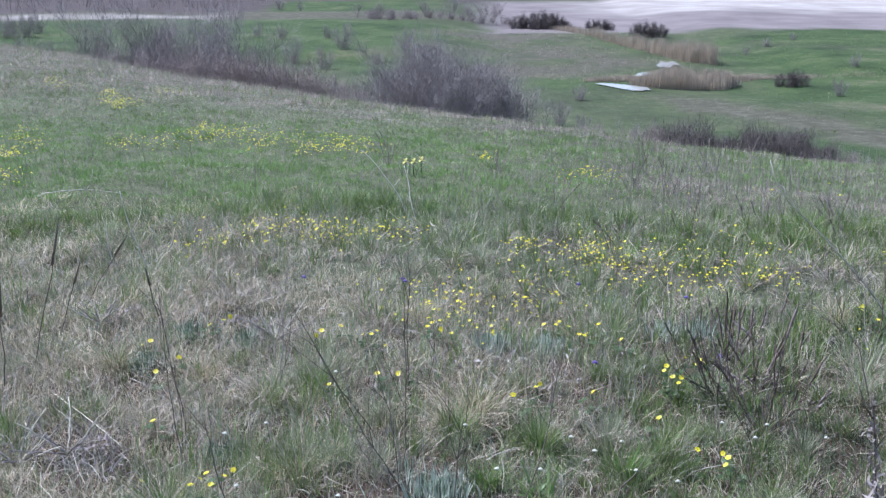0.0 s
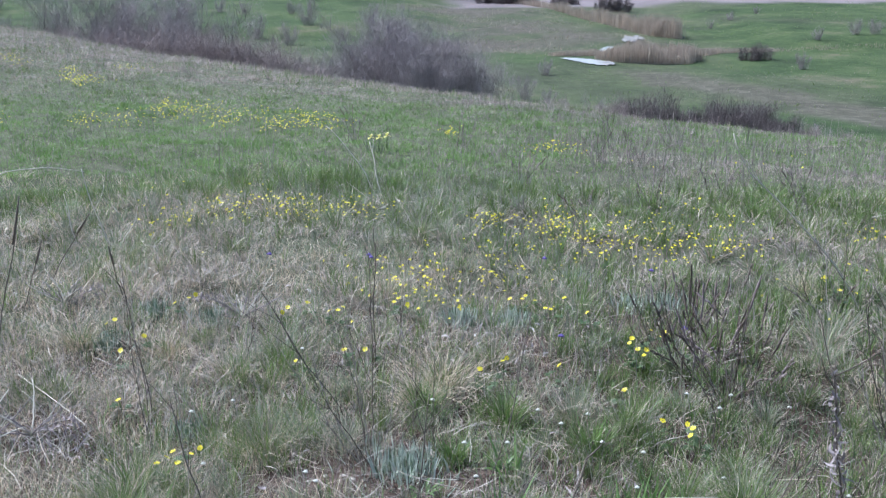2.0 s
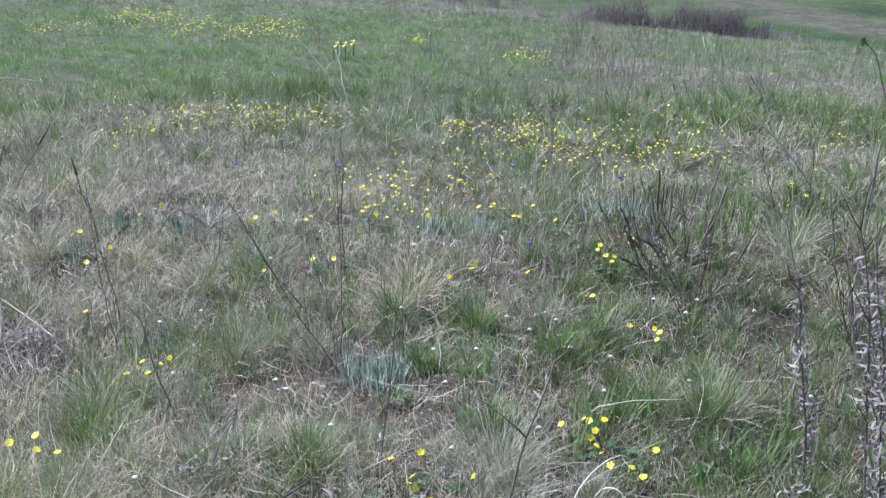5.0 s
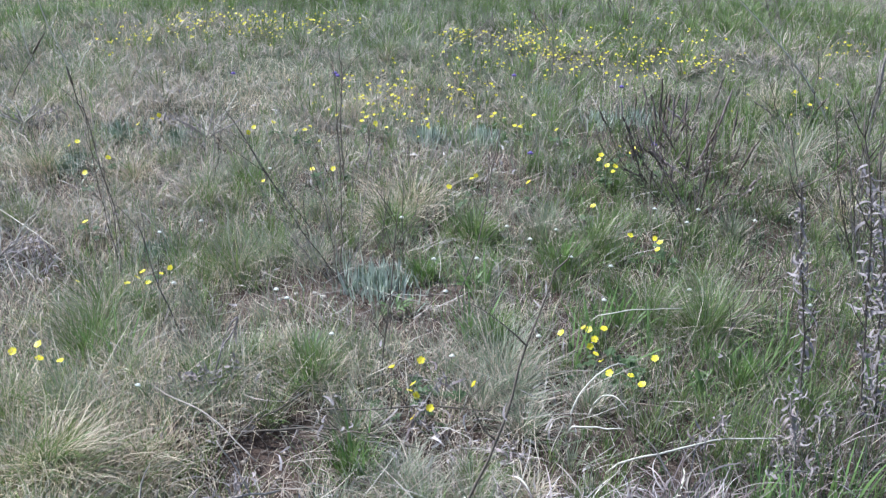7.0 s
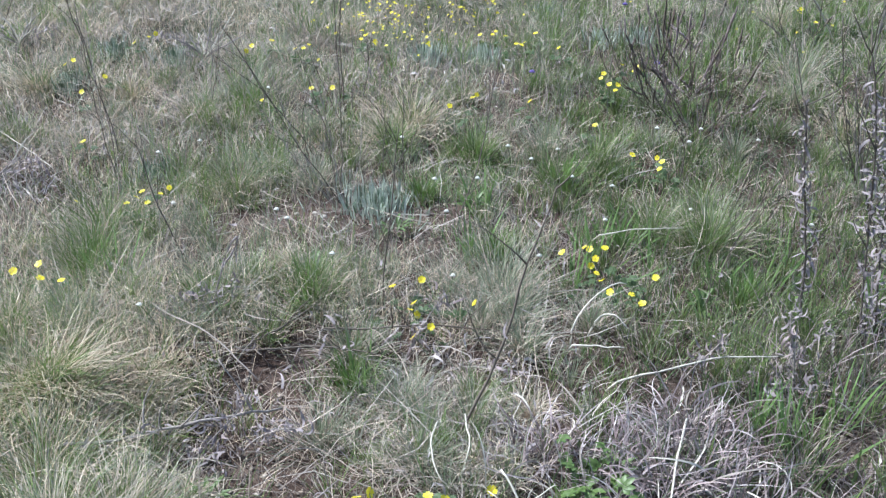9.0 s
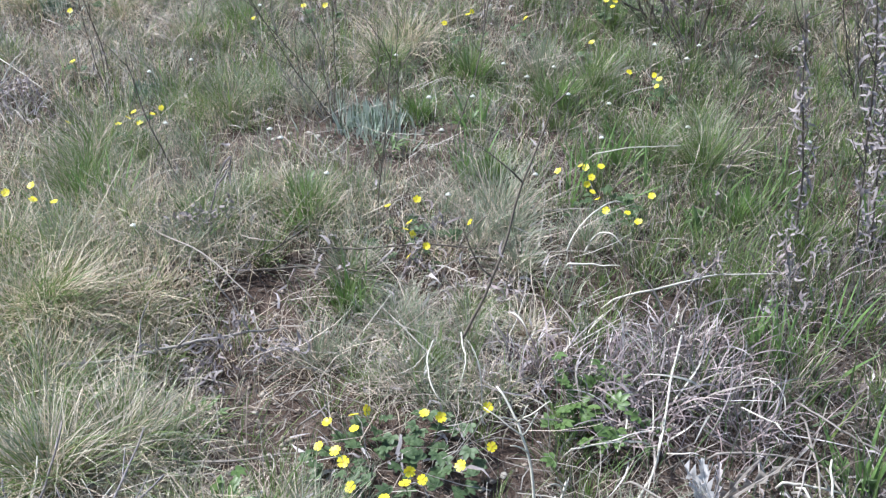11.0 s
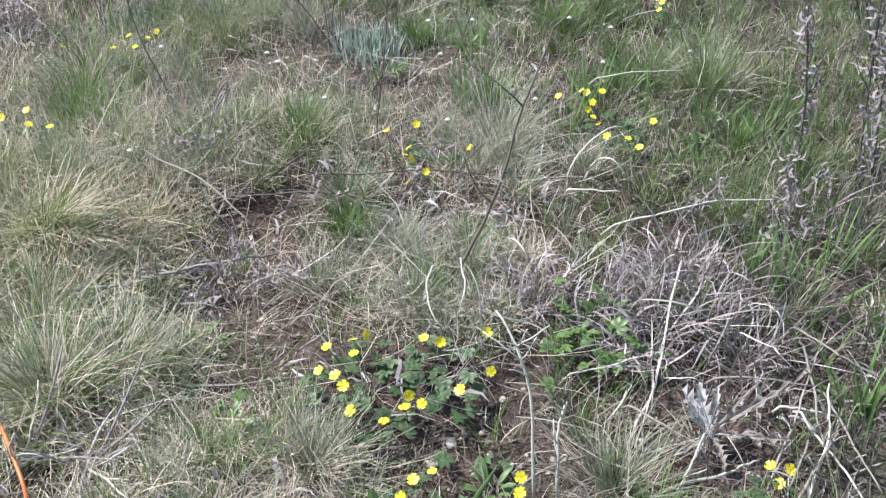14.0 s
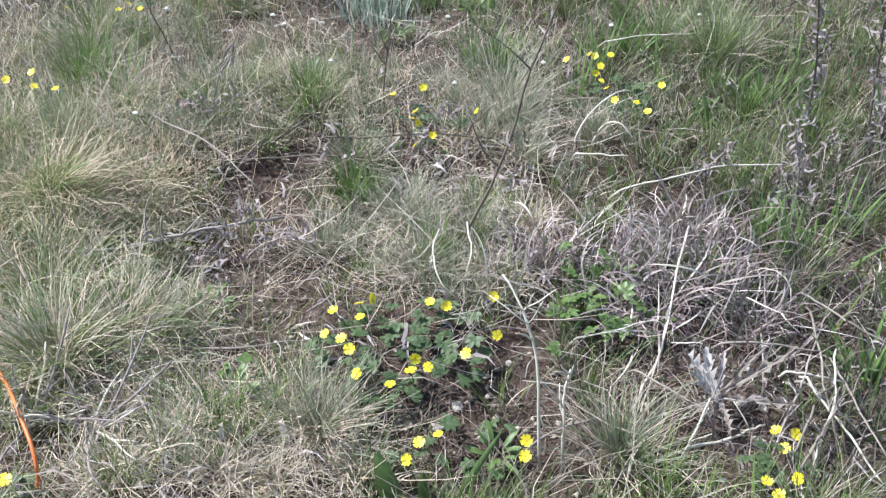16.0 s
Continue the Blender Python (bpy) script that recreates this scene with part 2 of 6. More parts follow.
class Geo:
    """Collects points and faces of one mesh."""

    def __init__(self):
        self.points, self.quads, self.tris, self.count = [], [], [], 0

    def add(self, points, quads=None, tris=None):
        points = np.asarray(points, float).reshape(-1, 3)
        if quads is not None and len(quads):
            self.quads.append(np.asarray(quads, int).reshape(-1, 4) + self.count)
        if tris is not None and len(tris):
            self.tris.append(np.asarray(tris, int).reshape(-1, 3) + self.count)
        self.points.append(points)
        self.count += len(points)

    def mesh(self, name, mat, rounded=False):
        me = bpy.data.meshes.new(name)
        points = np.concatenate(self.points)
        quads = np.concatenate(self.quads) if self.quads else np.zeros((0, 4), int)
        tris = np.concatenate(self.tris) if self.tris else np.zeros((0, 3), int)
        me.vertices.add(len(points))
        me.vertices.foreach_set("co", points.astype(np.float32).ravel())
        me.loops.add(quads.size + tris.size)
        me.loops.foreach_set("vertex_index", np.concatenate([quads.ravel(), tris.ravel()]).astype(np.int32))
        me.polygons.add(len(quads) + len(tris))
        starts = np.concatenate([np.arange(len(quads)) * 4, quads.size + np.arange(len(tris)) * 3])
        me.polygons.foreach_set("loop_start", starts.astype(np.int32))
        if rounded:
            me.polygons.foreach_set("use_smooth", np.ones(len(me.polygons), bool))
        me.update(calc_edges=True)
        me.materials.append(mat)
        return me

    def blades(self, root, length, width, lean, droop, heading, curl=0.0, segs=3, twist=None, blunt=1.6):
        """Ribbons that rise from root, lean from the vertical by lean and end at lean + droop (radians), turning by curl."""
        n = len(root)
        spread = lambda v: np.broadcast_to(np.asarray(v, float), (n,))
        length, width, lean, droop, heading, curl = map(spread, (length, width, lean, droop, heading, curl))
        twist = rng.uniform(-0.9, 0.9, n) if twist is None else spread(twist)
        p = np.asarray(root, float).copy()
        rows = []
        for s in range(segs + 1):
            f = s / segs
            tilt, turn = lean + droop * f, heading + curl * f
            way = np.stack([np.sin(tilt) * np.cos(turn), np.sin(tilt) * np.sin(turn), np.cos(tilt)], 1)
            side = np.stack([-np.sin(turn), np.cos(turn), 0 * turn], 1)
            nrm = np.cross(way, side)
            side = side * np.cos(twist)[:, None] + nrm * np.sin(twist)[:, None]
            w = (width * (1 - f ** blunt) * (0.75 + 0.25 * min(1, f * 4)) / 2)[:, None]
            if s < segs:
                rows += [p - side * w, p + side * w]
                p = p + way * (length / segs)[:, None]
            else:
                rows.append(p)
        m = 2 * segs + 1
        points = np.stack(rows, 1).reshape(-1, 3)
        base = (np.arange(n) * m)[:, None]
        quads = np.concatenate([base + np.array([2 * s, 2 * s + 1, 2 * s + 3, 2 * s + 2]) for s in range(segs - 1)]) if segs > 1 else None
        self.add(points, quads, base + np.array([2 * segs - 2, 2 * segs - 1, 2 * segs]))

    def tube(self, path, r0, r1, sides=5):
        """A tapering round stem along path."""
        path = np.asarray(path, float)
        n = len(path)
        way = np.gradient(path, axis=0)
        way /= np.linalg.norm(way, axis=1)[:, None] + 1e-9
        ref = np.where(np.abs(way[:, 2:]) > 0.9, np.array([[1.0, 0, 0]]), np.array([[0, 0, 1.0]]))
        a = np.cross(way, ref)
        a /= np.linalg.norm(a, axis=1)[:, None] + 1e-9
        b = np.cross(way, a)
        r = np.linspace(r0, r1, n)[:, None, None]
        ang = np.arange(sides) * 2 * math.pi / sides
        ring = path[:, None] + r * (a[:, None] * np.cos(ang)[None, :, None] + b[:, None] * np.sin(ang)[None, :, None])
        quads = [(i * sides + j, i * sides + (j + 1) % sides, (i + 1) * sides + (j + 1) % sides, (i + 1) * sides + j)
                 for i in range(n - 1) for j in range(sides)]
        tris = [(0, j + 1, j) for j in range(1, sides - 1)] + [((n - 1) * sides, (n - 1) * sides + j, (n - 1) * sides + j + 1) for j in range(1, sides - 1)]
        self.add(ring.reshape(-1, 3), quads, tris)

    def leaf(self, root, way, up, length, width, fold=0.2, arch=0.3):
        """One broad leaf, folded along its rib and arched."""
        way, up = Vector(way).normalized(), Vector(up).normalized()
        side = way.cross(up).normalized()
        up = side.cross(way)
        shape = ((0.0, 0.15), (0.3, 0.8), (0.6, 1.0), (0.85, 0.6))
        points = []
        for f, w in shape:
            mid = Vector(root) + way * (length * f) + up * (arch * length * (f - f * f * 1.4))
            for s in (-1, 0, 1):
                points.append(mid + side * (s * w * width / 2) + up * (abs(s) * fold * width * w))
        points.append(Vector(root) + way * length + up * (arch * length * -0.4))
        quads = [(3 * i + j, 3 * i + j + 1, 3 * i + j + 4, 3 * i + j + 3) for i in range(3) for j in range(2)]
        self.add([tuple(p) for p in points], quads, [(9, 10, 12), (10, 11, 12)])


def wander(start, way, length, steps, wobble, sag=0.0, seed=0):
    """A crooked line from start."""
    g = np.random.default_rng(seed)
    p, d, out = np.array(start, float), np.array(way, float), []
    d /= np.linalg.norm(d)
    for _ in range(steps + 1):
        out.append(p.copy())
        d = d + g.normal(0, wobble, 3) + np.array([0, 0, -sag])
        d /= np.linalg.norm(d)
        p = p + d * length / steps
    return np.array(out)


def thing(name, at, label, category, group="", kind=""):
    ob = new(name)
    ob.empty_display_size = 0.05
    ob.matrix_basis = Matrix.Translation(at)
    return tagged(ob, label, category, group, kind)


def part(name, geo, mat, parent, label="", rounded=False):
    """Links a Geo (or a ready mesh) as one mesh under a thing or part."""
    ob = new(name, geo.mesh(name, mat, rounded) if isinstance(geo, Geo) else geo)
    ob.parent = parent
    if label:
        ob["label"] = label
    return ob


def stuff(name, geo, mat, label, category, rounded=False):
    return tagged(new(name, geo.mesh(name, mat, rounded)), label, category, "", "stuff")

# ---- the lie of the land ----
ROUND, VALLEY = 3.5, -11.0
CREST_AZ = (-0.7, -0.40, -0.32, -0.25, -0.17, -0.095, 0.008, 0.11, 0.22, 0.32, 0.41, 0.7)
CREST_DIP = (0.076, 0.083, 0.097, 0.1137, 0.127, 0.140, 0.155, 0.167, 0.1795, 0.187, 0.190, 0.195)


def relief(x, y):
    """Height of the ground: a rounded spur that falls to a flat valley, with a wooded slope beyond."""
    x, y = np.asarray(x, float), np.asarray(y, float)
    r = np.hypot(x, y)
    az = np.where(y > 0.2 * np.abs(x), x / np.maximum(y, 1e-3), np.sign(x) * 5)
    dip = np.interp(az, CREST_AZ, CREST_DIP)
    far = 2 * EYE / dip - ROUND
    k = dip / (far - ROUND)
    d, turn = np.maximum(0, r - ROUND), 0.27 / k
    z = -np.where(d < turn, k * d * d / 2, k * turn * turn / 2 + 0.27 * (d - turn))
    w = 4.0
    z = VALLEY + w * np.log1p(np.exp(np.clip((z - VALLEY) / w, -30, 30))) - w * math.log1p(math.exp(-VALLEY / w)) - VALLEY
    z = z * smooth(-0.6, 0.3, y / np.maximum(r, 1e-3))
    z = z + 0.10 * np.maximum(0, r - 270) * smooth(0.0, 0.4, y / np.maximum(r, 1e-3)) * (r < 520) + 25 * smooth(0.0, 0.4, y / np.maximum(r, 1e-3)) * (r >= 520)
    # low banks across the valley floor
    z = z + 0.9 * smooth(-2.5, 2.5, y - (126 + 0.12 * x + 4 * np.sin(x / 13))) * (1 - smooth(-2, 8, x)) * smooth(-90, -60, x)
    z = z + 0.8 * smooth(-2.0, 2.0, y - (106 + 0.1 * x + 2 * np.sin(x / 9))) * smooth(33, 42, x)
    return z


def uneven(x, y):
    """Small bumps of the turf near the path, a few centimetres high."""
    r = np.hypot(x, y)
    return (0.05 * (patchy(x, y, 0.45) - 0.5) + 0.03 * (patchy(x, y, 0.16, 5.0) - 0.5)) * (1 - smooth(6, 14, r)) + 0.5 * (patchy(x, y, 12, 9.0) - 0.5) * smooth(40, 60, r)


def lie(x, y):
    return relief(x, y) + uneven(x, y)


def on(x, y, dz=0.0):
    return (x, y, float(lie(x, y)) + dz)


BARE = ((-0.21, 1.90, 0.19, 0.08), (0.02, 1.87, 0.16, 0.07), (-0.11, 1.43, 0.13, 0.05), (-0.22, 1.72, 0.16, 0.05), (0.02, 1.78, 0.16, 0.05), (0.10, 0.86, 0.20, 0.07), (-0.27, 1.22, 0.10, 0.05), (0.40, 0.90, 0.22, 0.10), (0.12, 0.87, 0.17, 0.09), (0.05, 0.93, 0.2, 0.05), (-0.16, 1.10, 0.09, 0.05), (0.36, 1.02, 0.14, 0.08), (0.57, 1.0, 0.09, 0.09), (0.66, 1.2, 0.08, 0.06))


def bare(x, y):
    """Where the soil shows, 0 to 1."""
    x, y = np.asarray(x, float), np.asarray(y, float)
    b = 0 * x
    for cx, cy, rx, ry in BARE:
        b = np.maximum(b, 1 - smooth(0.5, 1.3, np.hypot((x - cx) / rx, (y - cy) / ry)))
    return b


def cleared(x, y):
    """Where the grass stands back from a larger plant, 0 to 1."""
    x, y = np.asarray(x, float), np.asarray(y, float)
    b = 0 * x
    for spots, size in ((SILVER_TUFTS, 0.11), (BLUE_TUFTS, 0.06), (((0.03, 1.01), (-0.02, 0.99), (0.09, 1.0)), 0.10), (THISTLE, 0.09), (GREYSTAR, 0.09), (HEAP, 0.09), (FORBS, 0.03)):
        for cx, cy in spots:
            b = np.maximum(b, 1 - smooth(0.6, 1.2, np.hypot(x - cx, y - cy) / size))
    return b


def build_ground():
    angles = np.concatenate([np.linspace(-34, 34, 240), np.linspace(37, 323, 50)]) * math.pi / 180
    radii = np.concatenate([np.linspace(0.12, 3.2, 80), np.geomspace(3.26, 30, 80), np.geomspace(31, 260, 105), np.geomspace(270, 4500, 26)])
    a, r = np.meshgrid(angles, radii)
    x, y = r * np.sin(a), r * np.cos(a)
    nr, na = x.shape
    x, y = x.ravel(), y.ravel()
    geo = Geo()
    i, j = np.meshgrid(np.arange(nr - 1), np.arange(na), indexing="ij")
    k = (j + 1) % na
    quads = np.stack([i * na + j, (i + 1) * na + j, (i + 1) * na + k, i * na + k], -1).reshape(-1, 4)[:, ::-1]
    geo.add(np.stack([x, y, lie(x, y)], 1), quads)
    geo.add([(0, 0, float(lie(0.0, 0.01)))])
    c = nr * na
    geo.tris.append(np.array([(c, (m + 1) % na, m) for m in range(na)])[:, ::-1])
    me = geo.mesh("ground", GROUND, True)
    x, y = np.append(x, 0), np.append(y, 0)
    r = np.hypot(x, y)
    az = x / np.maximum(y, 1e-3)
    n1, n2 = patchy(x, y, 9.0, 2.0), patchy(x, y, 3.0, 4.0)
    n3 = 0.6 * patchy(x, y, 30.0, 8.0) + 0.4 * n1
    turf = smooth(4.0, 8.0, r + 2 * (n2 - 0.5)) * (1 - 0.8 * smooth(0.44, 0.60, np.abs(np.arctan2(x, y))) * (1 - smooth(10, 22, r)))
    # dry swathes of the valley
    dry = smooth(0.48, 0.72, n3 + 0.25 * (n2 - 0.5)) * smooth(66, 80, r) * 0.35
    swathe = np.abs(x - (19.5 + (88 - y) / 2.6) - 3 * (n1 - 0.5))
    dry = np.maximum(dry, (1 - smooth(1.5, 5, swathe + 3 * (n2 - 0.5))) * smooth(56, 62, y) * (1 - smooth(88, 95, y)) * 0.85)
    dry = np.maximum(dry, smooth(102, 116, y + 12 * (n1 - 0.5) - 0.5 * (x - 10)) * (1 - smooth(17, 26, x + 8 * (n2 - 0.5))) * smooth(-8, 8, x + 8 * (n1 - 0.5)) * (1 - smooth(160, 170, y)) * (0.35 + 0.65 * smooth(0.3, 0.65, 0.5 * n2 + 0.5 * n1)))
    dry = np.maximum(dry, smooth(176, 180, y + 4 * (n1 - 0.5)) * (1 - smooth(196, 202, y + 4 * (n2 - 0.5))) * (1 - smooth(2, 14, x)) * 0.9)
    dry = np.maximum(dry, 0.35 * smooth(8.5, 12, r + 3 * (n1 - 0.5)) * (1 - smooth(22, 30, r)))
    edge = 160 + 4 * (n1 - 0.5) - 0.02 * x
    tilled = smooth(0, 3, y - edge) * smooth(2, 12, x + 6 * (n2 - 0.5)) * (1 - smooth(246, 262, y))
    wooded = smooth(193, 199, y + 6 * (n1 - 0.5)) * (1 - smooth(-36, -30, x + 4 * (n2 - 0.5))) + smooth(238, 244, y) * (1 - smooth(4, 14, x)) + smooth(256, 266, y)
    aside = smooth(0.44, 0.60, np.abs(np.arctan2(x, y)) + 0.1 * (n2 - 0.5))
    thatch = (0.85 * smooth(2.5, 3.3, r + 0.8 * (n2 - 0.5)) * (1 - aside) + (0.25 + 0.5 * n2) * aside) * (1 - smooth(26, 40, r))
    # the last but one cover marks the strips painted as if in sun
    for name, value in (("turf", turf), ("thatch", thatch), ("dry", dry), ("tilled", tilled), ("sunlit_stubble", tilled * smooth(190, 212, y + 26 * (n1 - 0.5)) * smooth(18, 46, x + 10 * (n2 - 0.5)) * 0.8 + smooth(179, 183, y + 3 * (n2 - 0.5)) * (1 - smooth(186, 193, y + 3 * (n2 - 0.5))) * (1 - smooth(-44, -32, x)) * 0.6), ("wooded", np.clip(wooded, 0, 1))):
        me.attributes.new(name, "FLOAT", "POINT").data.foreach_set("value", value.astype(np.float32))
    return tagged(new("ground", me), "grassy hillside falling to a green valley floor", "ground", "", "structure")


build_ground()


def build_water(name, line, label):
    """A sheet of water along a line of (x, y, half-width)."""
    line = np.array(line)
    t = np.linspace(0, len(line) - 1, 60)
    cx, cy, hw = (np.interp(t, np.arange(len(line)), line[:, i]) for i in range(3))
    hw = hw * (0.55 + 0.9 * patchy(cx, cy, 0.5))
    cy = cy + 0.5 * (patchy(cx, cy, 0.7, 3.0) - 0.5)
    z = float(np.max(lie(cx, cy))) + 0.08
    geo = Geo()
    n = len(t)
    geo.add(np.concatenate([np.stack([cx, cy - hw, 0 * cx + z], 1), np.stack([cx, cy + hw, 0 * cx + z], 1)]),
            [(i, i + 1, n + i + 1, n + i) for i in range(n - 1)])
    tagged(new(name, geo.mesh(name, WATER)), label, "pond", "", "structure")


build_water("water", ((13.6, 98.8, 0.2), (14.6, 97.4, 1.0), (15.6, 96.3, 1.5), (16.6, 95.4, 1.7), (17.2, 95.0, 1.5), (17.8, 94.8, 0.5)), "still pond with the pale sky's reflection painted into its colour")
build_water("water", ((18.2, 106.3, 0.4), (19.4, 107.9, 2.2), (20.5, 109.6, 1.0)), "open water of the brook among reeds")
build_water("water", ((22.2, 114.2, 0.8), (23.4, 115.8, 2.6), (24.9, 118, 1.6)), "open water of the brook among reeds")

# ---- where the plants stand, in metres ----
DARK_STEMS = (
    ((0.097, 1.221, -0.0), (0.133, 1.233, 0.09), (0.175, 1.245, 0.16), (0.195, 1.257, 0.259), (0.215, 1.269, 0.334), (0.236, 1.281, 0.386)),
    ((0.138, 1.821, -0.0), (0.162, 1.854, 0.06), (0.203, 1.887, 0.186), (0.228, 1.921, 0.33)),
    ((-0.002, 1.576, -0.0), (0.006, 1.586, 0.098), (0.018, 1.596, 0.215), (0.032, 1.606, 0.311)),
    ((-0.354, 1.734, -0.0), (-0.378, 1.751, 0.073), (-0.407, 1.768, 0.156), (-0.422, 1.784, 0.225)),
    ((-0.561, 2.199, -0.0), (-0.57, 2.216, 0.1), (-0.596, 2.233, 0.236), (-0.618, 2.249, 0.317)),
    ((-0.14, 2.202, -0.0), (-0.208, 2.218, 0.102), (-0.275, 2.235, 0.202), (-0.323, 2.252, 0.286)),
    ((-0.083, 2.452, -0.0), (-0.083, 2.462, 0.126), (-0.082, 2.472, 0.275), (-0.082, 2.482, 0.345)),
    ((-0.042, 2.484, -0.0), (-0.02, 2.499, 0.067), (-0.024, 2.514, 0.134)),
    ((0.579, 1.599, -0.0), (0.592, 1.616, 0.092), (0.639, 1.632, 0.179), (0.689, 1.649, 0.233)),
    ((0.612, 2.011, -0.0), (0.623, 2.026, 0.095), (0.578, 2.041, 0.176)),
)
BENT_STEM = (
    ((-0.284, 1.552, -0.0), (-0.271, 1.555, 0.057), (-0.251, 1.558, 0.117), (-0.234, 1.562, 0.15), (-0.227, 1.565, 0.143), (-0.235, 1.568, 0.116), (-0.256, 1.572, 0.089)),
)
LEAFY_STEMS = (
    ((0.693, 1.501, -0.0), (0.686, 1.514, 0.118), (0.665, 1.526, 0.266), (0.664, 1.539, 0.358), (0.651, 1.551, 0.414)),
    ((0.774, 1.448, -0.0), (0.767, 1.46, 0.147), (0.739, 1.473, 0.29), (0.734, 1.485, 0.424), (0.714, 1.498, 0.521)),
    ((0.818, 1.485, -0.0), (0.799, 1.502, 0.163), (0.79, 1.519, 0.296), (0.764, 1.535, 0.45)),
)
PALE_LINES = (
    ((0.288, 1.417, 0.02), (0.296, 1.435, 0.05), (0.328, 1.452, 0.09), (0.367, 1.476, 0.1), (0.387, 1.479, 0.09)),
    ((0.322, 1.44, 0.03), (0.343, 1.444, 0.06), (0.36, 1.424, 0.07), (0.378, 1.414, 0.05)),
    ((0.283, 1.394, 0.04), (0.324, 1.381, 0.045), (0.365, 1.368, 0.05)),
    ((0.329, 1.322, 0.02), (0.407, 1.322, 0.05), (0.5, 1.326, 0.06), (0.608, 1.338, 0.05)),
    ((0.415, 1.194, 0.07), (0.351, 1.026, 0.06), (0.295, 0.904, 0.01)),
    ((0.222, 1.015, 0.03), (0.293, 1.004, 0.06), (0.345, 1.026, 0.05)),
    ((0.373, 0.893, 0.05), (0.349, 0.856, 0.03), (0.327, 0.832, 0.01)),
    ((0.109, 1.228, 0.05), (0.109, 1.143, 0.06), (0.099, 1.122, 0.03)),
    ((0.074, 1.212, 0.05), (0.054, 1.152, 0.06), (0.06, 1.1, 0.05), (0.087, 1.093, 0.02)),
    ((-0.407, 1.813, 0.01), (-0.334, 1.815, 0.02), (-0.269, 1.831, 0.02)),
    ((0.006, 1.881, 0.015), (0.09, 1.861, 0.02)),
    ((0.378, 1.724, 0.06), (0.458, 1.71, 0.08), (0.54, 1.708, 0.08)),
    ((0.197, 2.377, 0.01), (0.185, 2.315, 0.12), (0.175, 2.264, 0.18)),
    ((-0.942, 2.449, 0.02), (-0.791, 2.234, 0.05), (-0.672, 2.099, 0.04)),
)
FALLEN_STEM = (
    ((-0.473, 1.207, 0.06), (-0.388, 1.228, 0.05), (-0.336, 1.241, 0.045), (-0.268, 1.261, 0.05), (-0.206, 1.276, 0.05), (-0.153, 1.309, 0.03)),
)
STRAW_LINES = (
    ((-0.358, 1.223, 0.02), (-0.276, 1.124, 0.04), (-0.205, 1.06, 0.03), (-0.187, 1.048, 0.02)),
    ((-0.276, 1.042, 0.02), (-0.179, 1.02, 0.04), (-0.1, 1.037, 0.03)),
    ((-0.122, 1.1, 0.01), (-0.09, 1.1, 0.04), (-0.067, 1.138, 0.03)),
    ((0.533, 1.078, 0.05), (0.568, 1.01, 0.06), (0.624, 0.976, 0.04)),
    ((0.55, 0.992, 0.03), (0.546, 0.886, 0.05), (0.558, 0.808, 0.04)),
    ((0.505, 0.898, 0.04), (0.464, 0.83, 0.05), (0.44, 0.808, 0.02)),
    ((0.397, 0.982, 0.04), (0.463, 0.969, 0.05), (0.525, 0.958, 0.04)),
    ((0.547, 1.066, 0.04), (0.517, 0.924, 0.06), (0.518, 0.853, 0.02)),
    ((0.451, 0.795, 0.01), (0.489, 0.837, 0.05), (0.557, 0.932, 0.03)),
    ((0.287, 0.96, 0.03), (0.331, 0.91, 0.04), (0.402, 0.861, 0.02)),
    ((0.121, 0.838, 0.01), (0.174, 0.859, 0.04), (0.261, 0.897, 0.03)),
    ((-0.411, 1.589, 0.02), (-0.298, 1.454, 0.05), (-0.189, 1.342, 0.02)),
)
DARK_LINES = (
    ((-0.231, 1.435, 0.02), (-0.134, 1.429, 0.03), (-0.029, 1.405, 0.035), (0.073, 1.363, 0.02)),
    ((-0.117, 1.468, 0.03), (0.025, 1.451, 0.04), (0.167, 1.447, 0.03)),
    ((-0.241, 1.439, 0.01), (-0.169, 1.46, 0.04), (-0.046, 1.636, 0.03)),
)
WHITE_STALK = (
    ((0.163, 0.829, -0.0), (0.158, 0.849, 0.091), (0.161, 0.869, 0.133), (0.154, 0.889, 0.183), (0.138, 0.909, 0.207), (0.125, 0.929, 0.223)),
    ((0.188, 0.825, -0.0), (0.188, 0.855, 0.081), (0.2, 0.885, 0.113)),
)
ARCH_STEM = (
    ((1.243, 2.799, -0.0), (1.168, 2.782, 0.121), (1.1, 2.765, 0.206), (1.017, 2.749, 0.297), (0.915, 2.732, 0.378), (0.844, 2.715, 0.435), (0.817, 2.699, 0.526)),
)
SPIKES = (
    ((-1.056, 2.646, -0.0), (-1.034, 2.662, 0.102), (-0.996, 2.679, 0.264), (-0.973, 2.696, 0.393)),
    ((-1.061, 2.856, -0.0), (-1.029, 2.881, 0.107), (-1.001, 2.906, 0.21)),
    ((-1.051, 3.048, -0.0), (-0.974, 3.048, 0.138), (-0.909, 3.048, 0.232)),
    ((-1.074, 2.496, -0.0), (-1.067, 2.496, 0.132), (-1.055, 2.496, 0.303)),
    ((-0.791, 2.902, -0.0), (-0.806, 2.902, 0.083), (-0.822, 2.902, 0.166)),
)
